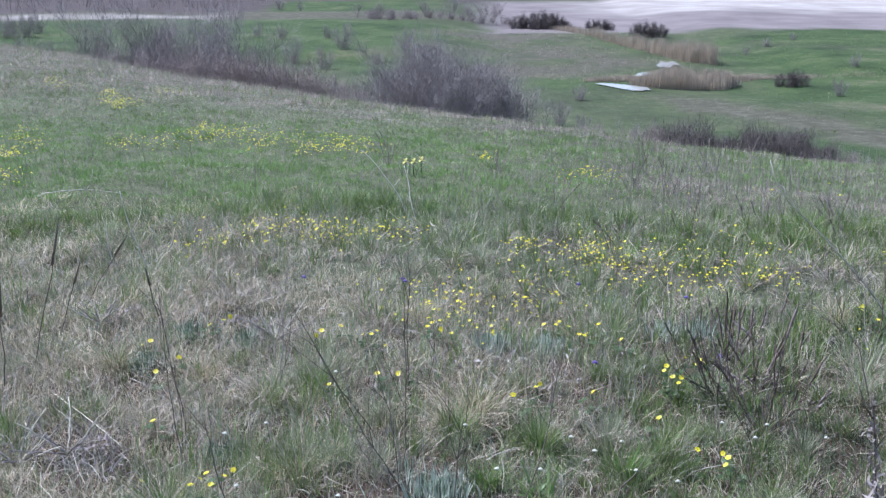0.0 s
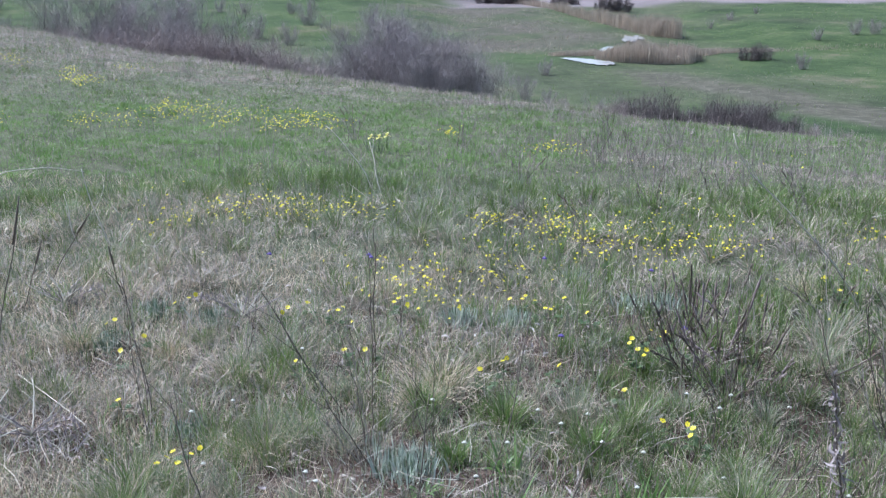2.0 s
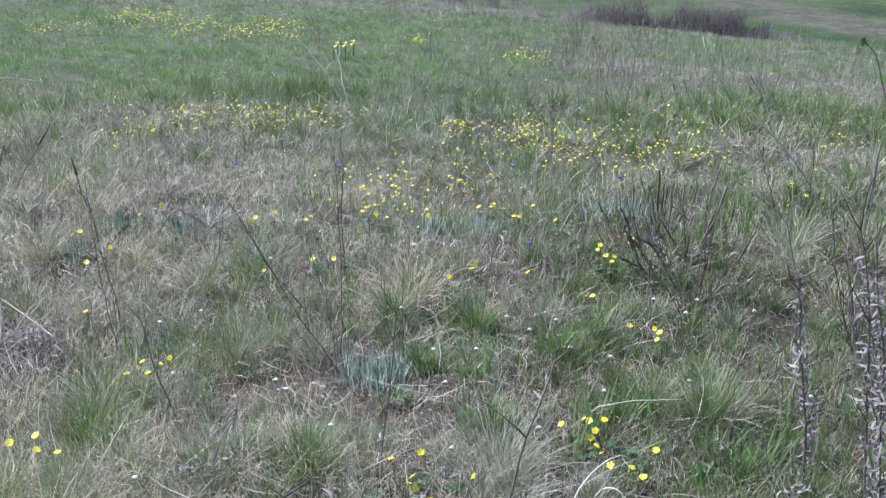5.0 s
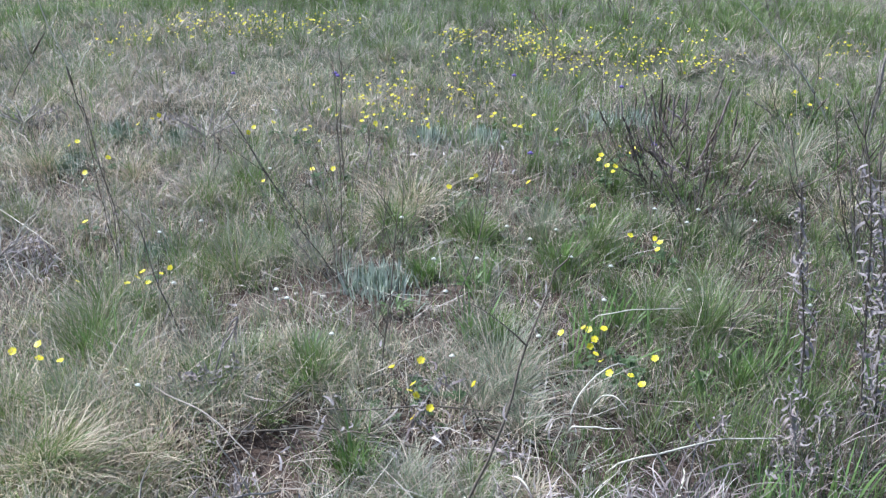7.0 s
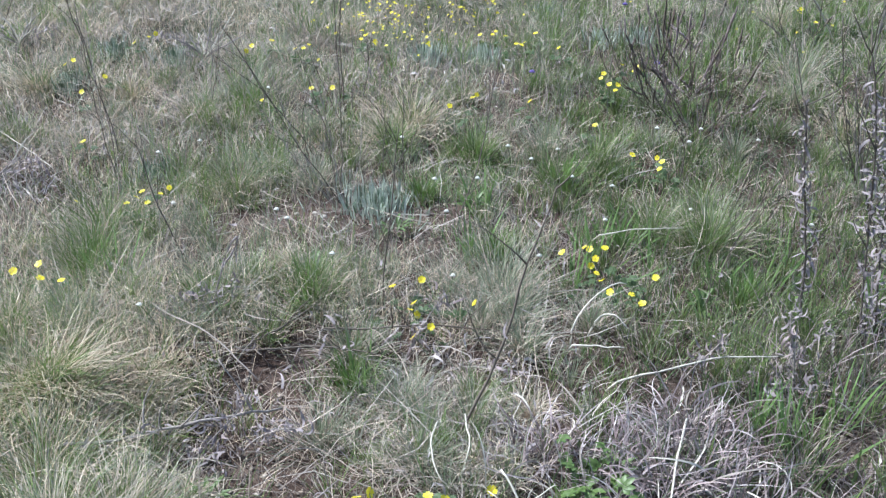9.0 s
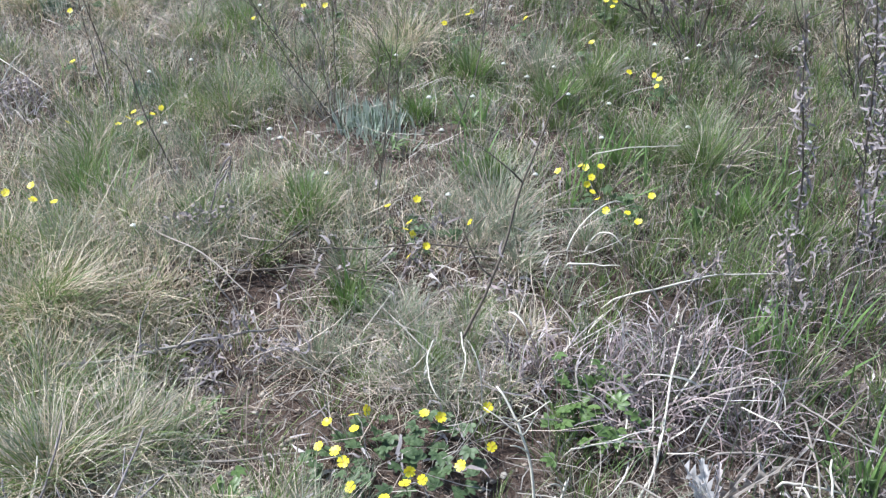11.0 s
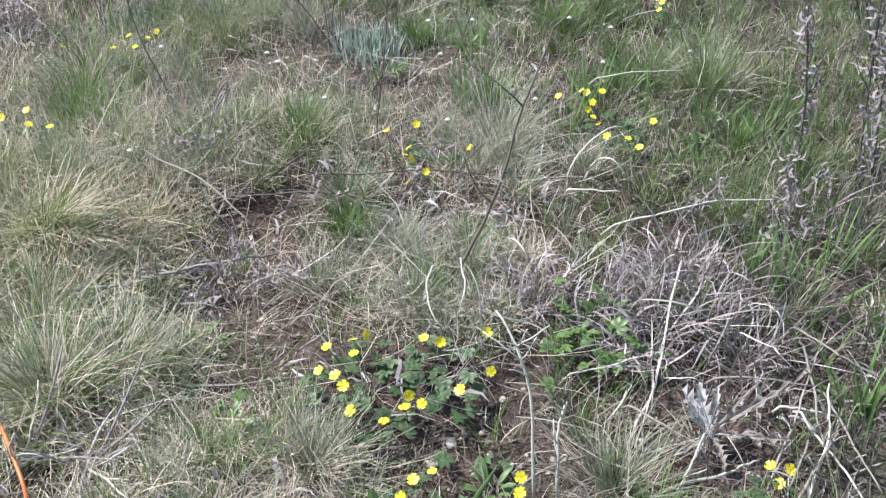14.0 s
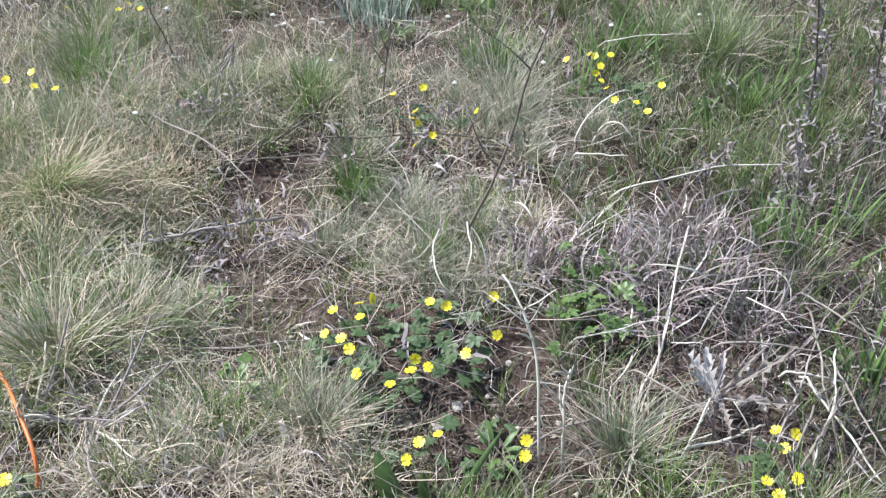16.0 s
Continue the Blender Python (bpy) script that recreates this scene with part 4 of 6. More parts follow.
litter("meadow_grass", FRESH, 130000, 3.6, 11, 1.2, band, (0.018, 0.042), (0.0013, 0.0023), (0.3, 1.2), (0.0, 0.6), 1, "short fresh grass of the green slope", 0.5, 21, 0.0)
litter("meadow_grass", GREEN, 90000, 3.6, 13, 1.2, band, (0.018, 0.042), (0.0013, 0.0023), (0.3, 1.3), (0.0, 0.6), 1, "short dense turf of the green slope", 0.5, 22, 0.0)
litter("dry_grass", HILLSTRAW, 120000, 3.6, 18, 1.1, lambda x, y: (1.05 - greenness(x, y)) * (1 - 0.65 * smooth(0.0, 0.15, x / y) * (1 - smooth(8, 11, y))), (0.02, 0.055), (0.0011, 0.0020), (0.3, 1.4), (0.0, 0.6), 1, "short dry grass woven through the slope", 0.8, 23, 0.0)
litter("meadow_grass", GREYGREEN, 52000, 1.5, 4.6, 0.9, lambda x, y: 1 - 0.75 * smooth(0.02, 0.2, x / y), (0.035, 0.085), (0.0009, 0.0016), (0.0, 0.7), (0.1, 0.9), 2, "fine grey-green grass over the meadow", 0.6, 29, 0.0)
litter("dry_stalks", DEADGRASS, 62000, 3.5, 9, 1.0, lambda x, y: 0.12 + 0.88 * smooth(-0.02, 0.15, x / y), (0.02, 0.05), (0.0009, 0.0015), (0.0, 0.9), (0.0, 0.5), 1, "short mauve dead stalks on the slope", 0.5, 30, 0.0)
litter("dry_stalks", DARKSTEM, 4200, 1.0, 2.6, 0.9, lambda x, y: smooth(0.26, 0.38, x / y), (0.04, 0.14), (0.0010, 0.0020), (0.1, 1.4), (0.0, 1.0), 3, "dark dead stems tangled in the grass", 0.8, 31, 0.01)
litter("dry_grass", BLEACHED, 36000, 1.45, 3.4, 0.8, lambda x, y: open_soil(x, y) * np.clip(0.9 - 2.6 * x / y, 0.05, 1) * (0.35 + 0.65 * patchy(x, y, 0.3, 73.0)), (0.04, 0.10), (0.0008, 0.0014), (0.0, 1.0), (0.2, 1.4), 3, "fine pale dry blades through the turf", 1.0, 34, 0.0)
# dead stems, with many dark ones added in place of the tangle's shadows
litter("dry_stalks", DARKSTEM, 8500, 0.9, 2.0, 0.9, withered, (0.04, 0.12), (0.0012, 0.0026), (0.3, 1.5), (0.0, 1.2), 3, "dark dead stems and leaves in a tangle, thickened to stand in for shadow", 1.0, 35, 0.01)
litter("meadow_grass", LEAFGREEN, 40000, 1.0, 3.2, 0.9, lambda x, y: (0.35 * smooth(0.15, 0.25, x / y) + 0.65 * smooth(0.27, 0.40, x / y)) * (0.3 + 0.7 * patchy(x, y, 0.3, 92.0)) * (1 - 0.35 * withered(x, y)), (0.04, 0.10), (0.0014, 0.0026), (0.0, 0.9), (0.0, 0.9), 3, "dark green leafy growth among the grass", 0.6, 33, 0.0)
# thinner cover beside and behind the path
beside = lambda x, y: np.where(np.abs(np.arctan2(x, y)) < 0.46, 0.0, 1.0) * (0.25 + 0.75 * smooth(0.35, 0.6, patchy(x, y, 0.35, 87.0)))
between = lambda x, y: np.where(np.abs(np.arctan2(x, y)) < 0.46, 0.0, 1.0) * (0.3 + 0.7 * smooth(0.4, 0.6, patchy(x, y, 0.3, 88.0)))
litter("meadow_grass", GREEN, 70000, 0.3, 22, 1.1, beside, (0.05, 0.12), (0.007, 0.012), (0.0, 0.7), (0.0, 0.5), 1, "grass growing on the hillside", 0.5, 10, 0.0, math.pi)
litter("dry_grass", GREYSTRAW, 36000, 0.3, 20, 1.1, between, (0.05, 0.13), (0.003, 0.007), (0.3, 1.4), (0.0, 0.5), 1, "dry grass growing on the hillside", 0.5, 11, 0.0, math.pi)
litter("meadow_grass", LEAFGREEN, 40000, 0.3, 20, 1.1, beside, (0.05, 0.11), (0.004, 0.007), (0.3, 1.4), (0.0, 0.5), 1, "dark green grass over the hillside", 0.5, 12, 0.0, math.pi)

# ---- the valley: shrubs, reeds, woods ----
def shrub_master(name, height, spread, stems, mat, seed, label, fork=2, twigs=9, twig_width=0.008, trunks=0.25, bough=0.22, category="shrub", haze=0.045):
    """A leafless shrub: stems fanning up from one foot, boughs along them, and fine twigs along the boughs."""
    g = np.random.default_rng(seed)
    ob = thing(name, (0, 0, 0), label, category, "bare shrubs of the valley")
    limbs, roots, ways = Geo(), [], []
    half = spread * height
    for s in range(stems):
        a, out = s * 2.4 + g.normal(0, 0.3), math.sqrt((s + 0.5) / stems)
        top = height * (1 - (0.75 if spread > 0.6 else 0.35) * out * out) * g.uniform(0.78, 1.0)
        foot = np.array((math.cos(a) * half * out * trunks, math.sin(a) * half * out * trunks, -0.3))
        tip = np.array((math.cos(a) * half * out, math.sin(a) * half * out, top))
        line = wander(foot, tip - foot + np.array((0, 0, 0.2 * top)), float(np.linalg.norm(tip - foot)), 8, 0.07, -0.02, seed * 100 + s)
        limbs.tube(line, 0.0075 * height ** 0.7, 0.004, 3)
        for i in range(fork, 9):
            for k in range(2):
                b = g.uniform(0, 2 * math.pi)
                way = (line[i] - line[i - 1]) / np.linalg.norm(line[i] - line[i - 1]) + np.array((math.cos(b), math.sin(b), 0.15)) * g.uniform(0.4, 1.1)
                side = wander(line[i], way, height * bough * g.uniform(0.5, 1.2) * (1.15 - 0.07 * i), 4, 0.12, -0.04, seed * 977 + s * 20 + 2 * i + k)
                limbs.tube(side, 0.0032 * height ** 0.6, 0.002, 3)
                for j in range(1, 5):
                    roots += [side[j]] * twigs
                    ways += [side[j] - side[j - 1]] * twigs
    part("branchwork", limbs, BARK, ob)
    n = len(roots)
    root = np.array(roots) + g.normal(0, haze * height, (n, 3))
    root[:, 2] = np.maximum(root[:, 2], 0.02)
    way = np.array(ways)
    way = way / np.linalg.norm(way, axis=1)[:, None] + g.normal(0, 0.6, (n, 3)) + np.array((0, 0, 0.1))
    fine = Geo()
    fine.blades(root, g.uniform(0.10, 0.26, n) * height ** 0.6, twig_width * g.uniform(0.6, 1.3, n), np.arctan2(np.hypot(way[:, 0], way[:, 1]), way[:, 2]), g.uniform(-0.3, 0.2, n), np.arctan2(way[:, 1], way[:, 0]), 0.0, 1)
    part("crown", fine, mat, ob)
    return ob


GREY = "leafless grey-purple shrub on the lower slope"
HEIGHTS = (4.4, 3.6, 2.4, 2.1, 5.0, 3.4, 2.1)
masters = [shrub_master("bare_shrub", 4.4, 0.32, 13, TWIG, 11, GREY, 1, 9, 0.0085, 0.3),
           shrub_master("bare_shrub", 3.6, 0.45, 14, TWIG, 12, GREY, 1, 9, 0.0085, 0.3),
           shrub_master("low_scrub", 2.4, 0.55, 14, REDTWIG, 13, "low reddish-brown thicket on the slope", 1, 11, 0.0085, 0.4),
           shrub_master("dark_bush", 2.1, 0.80, 18, DARKTWIG, 14, "dense dark rounded bush in the valley", 1, 15, 0.011, 0.6, 0.24, "shrub", 0.07),
           shrub_master("bare_tree", 5.0, 0.36, 6, TWIG, 15, "small leafless tree with a forked trunk", 4, 24, 0.0085, 0.10, 0.30, "tree", 0.03),
           shrub_master("bare_shrub", 3.4, 0.45, 9, TWIG, 16, "small leafless shrub on the valley floor", 1, 7, 0.018, 0.3),
           shrub_master("dark_bush", 2.1, 0.80, 10, DARKTWIG, 17, "dark rounded bush beside the brook", 1, 7, 0.035, 0.6, 0.24, "shrub", 0.07)]
placed = [False] * len(masters)


def plant_shrub(kind, x, y, size=1.0, squash=1.0):
    g = random.Random(int(x * 31 + y * 17))
    m = Matrix.Translation((x, y, float(lie(x, y)) - 0.05)) @ Matrix.Rotation(g.uniform(0, 6.28), 4, "Z") @ Matrix.Diagonal((size, size, size * squash, 1))
    if not placed[kind]:
        placed[kind] = True
        masters[kind].matrix_basis = m
    else:
        ob = copy_thing(masters[kind], m)
        ob.scale = (size, size, size * squash)


shrub_rows = random.Random(5)
# stands of shrubs on the lower slope: kinds to draw from, then x, y and height of each
MID_STAND = ((-0.85, 43, 4.84), (-0.29, 41, 4.37), (0.68, 43, 4.65), (1.41, 42, 4.41), (-1.43, 44, 4.3), (0.12, 40, 3.87), (1.7, 43, 4.0), (-2.02, 42, 3.6), (-2.71, 41, 3.2), (-3.53, 42, 3.0), (-4.06, 43, 2.6), (2.25, 42, 3.5), (2.6, 44, 3.5), (0.3, 44, 4.3), (-0.6, 45, 4.4), (1.0, 41, 4.0))
LEFT_STAND = ((-11.6, 46, 4.6), (-11.68, 44, 3.9), (-10.82, 45, 4.1), (-9.43, 45, 4.6), (-8.12, 44, 4.2), (-9.93, 44, 3.9), (-14.64, 47, 3.3), (-11.89, 43, 3.2), (-7.53, 43, 3.5), (-12.6, 45, 3.6), (-13.6, 46, 3.3), (-8.8, 44, 3.8), (-10.4, 44, 3.5))
RED_STAND = ((-8.96, 40, 2.85), (-8.35, 40, 3.0), (-7.92, 41, 3.2), (-7.22, 40, 3.1), (-6.61, 40, 3.15), (-5.86, 39, 3.0), (-5.26, 39, 2.95), (-4.79, 40, 3.05), (-4.39, 41, 2.9), (-3.98, 41, 2.6), (-10.15, 42, 3.0), (-10.79, 42, 2.9), (-9.6, 41, 2.9), (-6.2, 40, 2.9), (-11.6, 41, 2.5), (-12.6, 42, 2.4), (-7.6, 40, 2.8), (-5.5, 40, 2.9))
EDGE_STAND = ((-17.82, 48, 2.6), (-16.9, 46, 1.7), (-15.95, 47, 2.3), (-18.85, 48, 1.5), (-15.29, 46, 2.0), (-16.22, 46, 1.6), (-18.12, 47, 1.4), (-14.81, 46, 2.2), (-13.9, 45, 2.2))
DARK_STAND = ((9.26, 42, 2.4), (8.7, 41, 2.1), (9.7, 41, 2.0), (10.35, 41, 1.9), (11.62, 41, 2.1), (12.6, 42, 2.3), (10.94, 40, 1.7), (13.4, 42, 2.1), (14.1, 42, 1.9), (14.3, 41, 1.7), (13.26, 40, 1.6), (11.79, 40, 1.7), (12.3, 41, 2.0), (13.0, 41, 2.0))
FRINGE = ((15.16, 40, 1.46), (15.7, 40, 1.33), (15.0, 41, 1.5), (8.0, 41, 1.9), (10.79, 41, 1.7), (4.48, 40, 1.65), (5.11, 40, 1.75), (5.87, 41, 1.85), (6.61, 41, 2.0), (7.18, 40, 1.8), (4.07, 41, 1.5), (7.61, 40, 1.7), (3.4, 42, 1.8), (16.4, 40, 1.3))
for kinds, stand in (((0, 0, 1), MID_STAND), ((1, 0), LEFT_STAND), ((2,), RED_STAND), ((1, 2), EDGE_STAND), ((3,), DARK_STAND), ((2, 5), FRINGE)):
    for x, y, tall in stand:
        kind = shrub_rows.choice(kinds)
        plant_shrub(kind, x, y, (0.9 if stand is LEFT_STAND else 1.03) * tall / HEIGHTS[kind])
for x, y, tall in ((-13.44, 46, 5.7), (-12.9, 47, 5.3), (-11.5, 46, 5.2), (-9.03, 46, 6.4), (-9.5, 47, 5.6), (-0.9, 44, 5.6)):
    plant_shrub(4, x, y, tall / HEIGHTS[4])
# dark bushes by the brook and lone ones on the flats
for x, y, s in ((11.6, 172, 1.0), (13.2, 172, 1.2), (14.6, 171, 1.35), (16.0, 171, 1.3), (17.4, 171, 1.15), (18.6, 170, 0.8), (22.4, 167, 0.8), (23.6, 167, 0.85), (24.8, 167, 0.7), (27.0, 153.5, 1.0), (28.4, 153.5, 1.1), (29.6, 153, 0.95), (31.0, 99.5, 0.66), (32.2, 100, 0.75)):
    plant_shrub(6, x, y, s)
for x, y, s in ((33.2, 92, 0.45), (41, 110, 0.4), (46, 113, 0.5), (48, 113, 0.5), (35, 128, 0.3), (39, 134, 0.35), (44, 140, 0.3), (-20, 96, 0.4), (-9, 90, 0.45), (-6, 84, 0.4), (-2, 82, 0.35), (9.0, 70, 0.35), (-16, 118, 0.8), (-12, 112, 0.7), (-14.5, 140, 0.5), (7.8, 73, 0.5), (11.0, 88, 0.4)):
    plant_shrub(5, x, y, s)
for i in range(20):
    plant_shrub(5, -13 + 24 * (i + shrub_rows.random()) / 20, 178 + 4 * shrub_rows.random(), shrub_rows.uniform(0.4, 0.75), 0.8)
for x, y, s in ((-10, 181, 0.55), (-3, 180, 0.6), (1.5, 182, 0.7), (4, 180, 0.6), (6.5, 178, 0.75), (8.4, 177, 0.8), (-14, 182, 0.5)):
    plant_shrub(4, x, y, s)
for x, y, s in ((-30, 206, 0.6), (-26, 204, 0.5), (-23.6, 142, 0.55), (-20.2, 139.5, 0.5), (-11.2, 126, 0.9), (-6.8, 116, 0.5), (-4.2, 126, 0.7), (-2.0, 122, 0.6), (-60, 150, 0.6)):
    plant_shrub(5, x, y, s)
for i in range(10):
    plant_shrub(5, -48 - 20 * shrub_rows.random(), 120 + 30 * shrub_rows.random(), shrub_rows.uniform(0.6, 1.0))


def reed_bed(line, n, tall, seed, label):
    g = np.random.default_rng(seed)
    line = np.array(line)
    t = g.uniform(0, len(line) - 1, n)
    x, y, w, h = (np.interp(t, np.arange(len(line)), line[:, i]) for i in range(4))
    x, y = x + g.normal(0, 0.3, n), y + g.uniform(-1, 1, n) * w
    geo = Geo()
    geo.blades(np.stack([x, y, lie(x, y) - 0.1], 1), tall * h * g.uniform(0.7, 1.1, n) * (0.65 + 0.6 * patchy(x, y, 2.5, 80.0)), 0.035, g.uniform(0, 0.15, n), g.uniform(0, 0.3, n), g.uniform(0, 6.28, n), 0.0, 2)
    stuff("reed_bed", geo, REED, label, "reeds")


reed_bed(((17.4, 99, 1.0, 0.4), (18.6, 98, 2.0, 0.8), (21.5, 98, 2.5, 0.9), (24.4, 99, 2.5, 0.75), (26.6, 101.5, 1.5, 0.5)), 9000, 2.2, 1, "tan dry reeds standing beside the pond")
reed_bed(((16.5, 172, 1.5, 0.35), (19.8, 160, 2.0, 0.6), (22.6, 143, 2.0, 0.8), (24.8, 129, 2.0, 0.95), (26.2, 121.5, 2.5, 1.05), (28.8, 118, 2.0, 1.1)), 9000, 2.0, 2, "tan dry reeds lining the winding brook")
reed_bed(((13.4, 102.5, 0.8, 0.35), (16, 103, 1.2, 0.45), (18, 104, 1.2, 0.45)), 2500, 1.6, 3, "short dry reeds at the pond's far bank")
reed_bed(((27.4, 103.5, 1.0, 0.5), (29.8, 105.5, 1.0, 0.4), (36, 107, 0.8, 0.25), (60, 109, 0.8, 0.2)), 3500, 1.8, 4, "low dry reeds along a ditch")


def valley_tufts():
    """Rank grass and sedge that roughen the valley floor."""
    g = np.random.default_rng(45)
    for mat, n, x0, x1, y0, y1, tall, label in ((GREEN, 26000, -70, 70, 56, 165, 0.22, "rank green grass tufts on the valley floor"), (REED, 3000, -70, 70, 60, 165, 0.22, "dry grass tufts scattered over the valley floor"),
                                             (REED, 12000, 0, 27, 104, 170, 0.24, "dry sedge beside the winding brook"), (GREYSTRAW, 2500, 18, 34, 64, 90, 0.10, "dull dry grass in a swathe across the valley")):
        x, y = g.uniform(x0, x1, n), g.uniform(y0, y1, n)
        m = (np.abs(x) < 0.47 * y + 4) & (g.random(n) < smooth(0.35, 0.65, 0.5 * patchy(x, y, 7.0, 90.0 + n % 7) + 0.5 * patchy(x, y, 2.0, 95.0)))
        x, y = x[m], y[m]
        k = len(x)
        geo = Geo()
        geo.blades(np.stack([x, y, lie(x, y) - 0.03], 1), tall * g.uniform(0.5, 1.3, k), g.uniform(0.04, 0.10, k), g.uniform(0.0, 1.1, k), 0.0, g.uniform(0, 6.28, k), 0.0, 1)
        stuff("valley_grass", geo, mat, label, "grass")


valley_tufts()


def far_wood():
    g = np.random.default_rng(44)
    n = 24000
    x = g.uniform(-130, 170, n)
    front = np.interp(x, (-36, -30, 5, 14), (194, 238, 240, 258))
    y = front + g.uniform(0, 45, n) ** 1.0
    crown = 5 + 5 * patchy(x, y, 7.0, 40.0)
    z = lie(x, y) + crown * g.random(n) ** 0.8
    geo = Geo()
    geo.blades(np.stack([x, y, z], 1), g.uniform(1.5, 3.5, n), 0.10, g.uniform(0, 0.7, n), g.uniform(-0.2, 0.3, n), g.uniform(0, 6.28, n), 0.0, 1)
    stuff("far_wood", geo, REDTWIG, "leafless grey-brown woodland on the far valley side", "woodland")


far_wood()

# ---- plants one by one ----
def lift_line(line):
    """A line given from level ground, set on the uneven turf."""
    line = np.array(line)
    dz = uneven(line[:1, 0], line[:1, 1])
    return line + np.array([0, 0, float(dz[0])])


def soften(line, n):
    """The line with n points, rounded."""
    line = np.array(line, float)
    t = np.linspace(0, len(line) - 1, n)
    out = np.stack([np.interp(t, np.arange(len(line)), line[:, i]) for i in range(3)], 1)
    for _ in range(3):
        out[1:-1] = (out[:-2] + 2 * out[1:-1] + out[2:]) / 4
    return out


def petal_mesh(radius, cup):
    """Five broad notched petals round a hollow centre."""
    geo = Geo()
    for i in range(5):
        a = i * 2 * math.pi / 5
        c, s = math.cos(a), math.sin(a)
        rows = ((0.12, 0.09, 0.0), (0.45, 0.34, 0.10), (0.80, 0.47, 0.26), (1.0, 0.30, 0.34))
        points = []
        for f, w, h in rows:
            for side in (-1, 0, 1):
                u, v = f * radius * (0.95 if side == 0 and f == 1.0 else 1), side * w * radius * 0.95
                points.append((c * u - s * v, s * u + c * v, (h * cup + 0.05 * abs(side)) * radius + 0.0006 * (i % 2)))
        geo.add(points, [(3 * r + j, 3 * r + j + 1, 3 * r + j + 4, 3 * r + j + 3) for r in range(3) for j in range(2)])
    return geo.mesh("petals", PETAL, True)


def heart_mesh(radius):
    geo = Geo()
    ring = [(math.cos(i * 0.785) * radius * 0.22, math.sin(i * 0.785) * radius * 0.22, 0.03 * radius) for i in range(8)]
    geo.add(ring + [(0, 0, 0.18 * radius)], None, [(i, (i + 1) % 8, 8) for i in range(8)])
    return geo.mesh("flower_centre", HEART)


FLOWERS = [petal_mesh(0.0095, 0.4), petal_mesh(0.0088, 0.8), petal_mesh(0.0082, 0.2)]
HEARTS = [heart_mesh(0.0092), heart_mesh(0.0085), heart_mesh(0.0078)]


def leaflet_mesh(size):
    """A hand-shaped leaf of five toothless leaflets."""
    geo = Geo()
    for i in range(5):
        a = (i - 2) * 0.72
        geo.leaf((0, 0, 0), (math.sin(a), math.cos(a), 0.12), (0, 0, 1), size * (1.0 - 0.16 * abs(i - 2)), size * 0.42, 0.16, 0.25)
    return geo.mesh("leaf", LEAFGREEN, True)


LEAVES = [leaflet_mesh(0.019), leaflet_mesh(0.014)]


def cinquefoil(spots, height, leaves, spread, label, seed, size=1.0, small=False):
    """A low yellow-flowered plant: stems, hand-shaped leaves, single flowers."""
    g = random.Random(seed)
    spots = [(x, y) for x, y in spots]
    mx, my = sum(p[0] for p in spots) / len(spots), sum(p[1] for p in spots) / len(spots)
    base = on(mx, my)
    ob = thing("cinquefoil", base, label, "flower", "yellow cinquefoils")
    for i, (x, y) in enumerate(spots):
        stems = Geo()
        top = Vector((x - mx, y - my, height + float(lie(x, y)) - base[2]))
        foot = Vector((top.x * 0.55 + g.gauss(0, 0.012), top.y * 0.55 + g.gauss(0, 0.012), -0.003))
        bend = (foot + top) / 2 + Vector((g.gauss(0, 0.008), g.gauss(0, 0.008), -0.005))
        stems.tube(soften([foot, bend, top], 5), 0.0009, 0.0007, 3)
        part("flower_stem", stems, LEAFGREEN, ob)
        kind = g.choice((0, 0, 1, 2))
        tilt = Matrix.Rotation(g.gauss(0.25, 0.38), 4, "X") @ Matrix.Rotation(g.gauss(-0.1, 0.35), 4, "Y") @ Matrix.Rotation(g.uniform(0, 6.28), 4, "Z")
        fl = part("flower", FLOWERS[kind], None, ob)
        fl.matrix_basis = Matrix.Translation(top) @ tilt @ Matrix.Diagonal((size, size, size, 1))
        if not small:
            part("flower_centre", HEARTS[kind], None, fl, "darker golden centre")
    for i in range(leaves):
        a, d = g.uniform(0, 6.28), spread * math.sqrt(g.random())
        x, y = mx + math.cos(a) * d, my + math.sin(a) * d * 0.7
        lf = part("leaf", g.choice(LEAVES), None, ob)
        lf.matrix_basis = Matrix.Translation((x - mx, y - my, float(lie(x, y)) - base[2] + g.uniform(0.012, 0.038))) @ Euler((g.gauss(0.1, 0.25), g.gauss(0, 0.25), g.uniform(0, 6.28))).to_matrix().to_4x4()
    return ob


cinquefoil(MAIN_FLOWERS, 0.05, 70, 0.12, "cinquefoil clump with many open yellow flowers and dark green leaves", 1, 0.82)
cinquefoil(RIGHT_FLOWERS, 0.06, 24, 0.09, "cinquefoil with yellow flowers and reddish stems in the grass", 2, 0.70)
cinquefoil(MID_FLOWERS, 0.055, 22, 0.09, "yellow cinquefoil flowering between grass tussocks", 3, 0.72)
cinquefoil(LEFT_FLOWERS, 0.06, 10, 0.05, "yellow cinquefoil beside the big straw tussock", 4, 0.78)
cinquefoil(FRONT_FLOWERS, 0.045, 16, 0.09, "yellow cinquefoil on bare stony soil", 5, 0.78)
cinquefoil(CORNER_FLOWERS, 0.04, 16, 0.05, "yellow cinquefoil beside the dead thistle", 6, 0.78)
cinquefoil(EDGE_FLOWERS, 0.045, 6, 0.03, "single yellow cinquefoil flower in dry grass", 7, 0.9)
for i, (x, y) in enumerate(SINGLES_A + SINGLES_B):
    cinquefoil([(x, y)] + ([(x + 0.012, y + 0.03)] if i % 3 == 0 else []), 0.06, 5, 0.04, "small yellow cinquefoil in flower among the grass", 20 + i, 0.7, True)


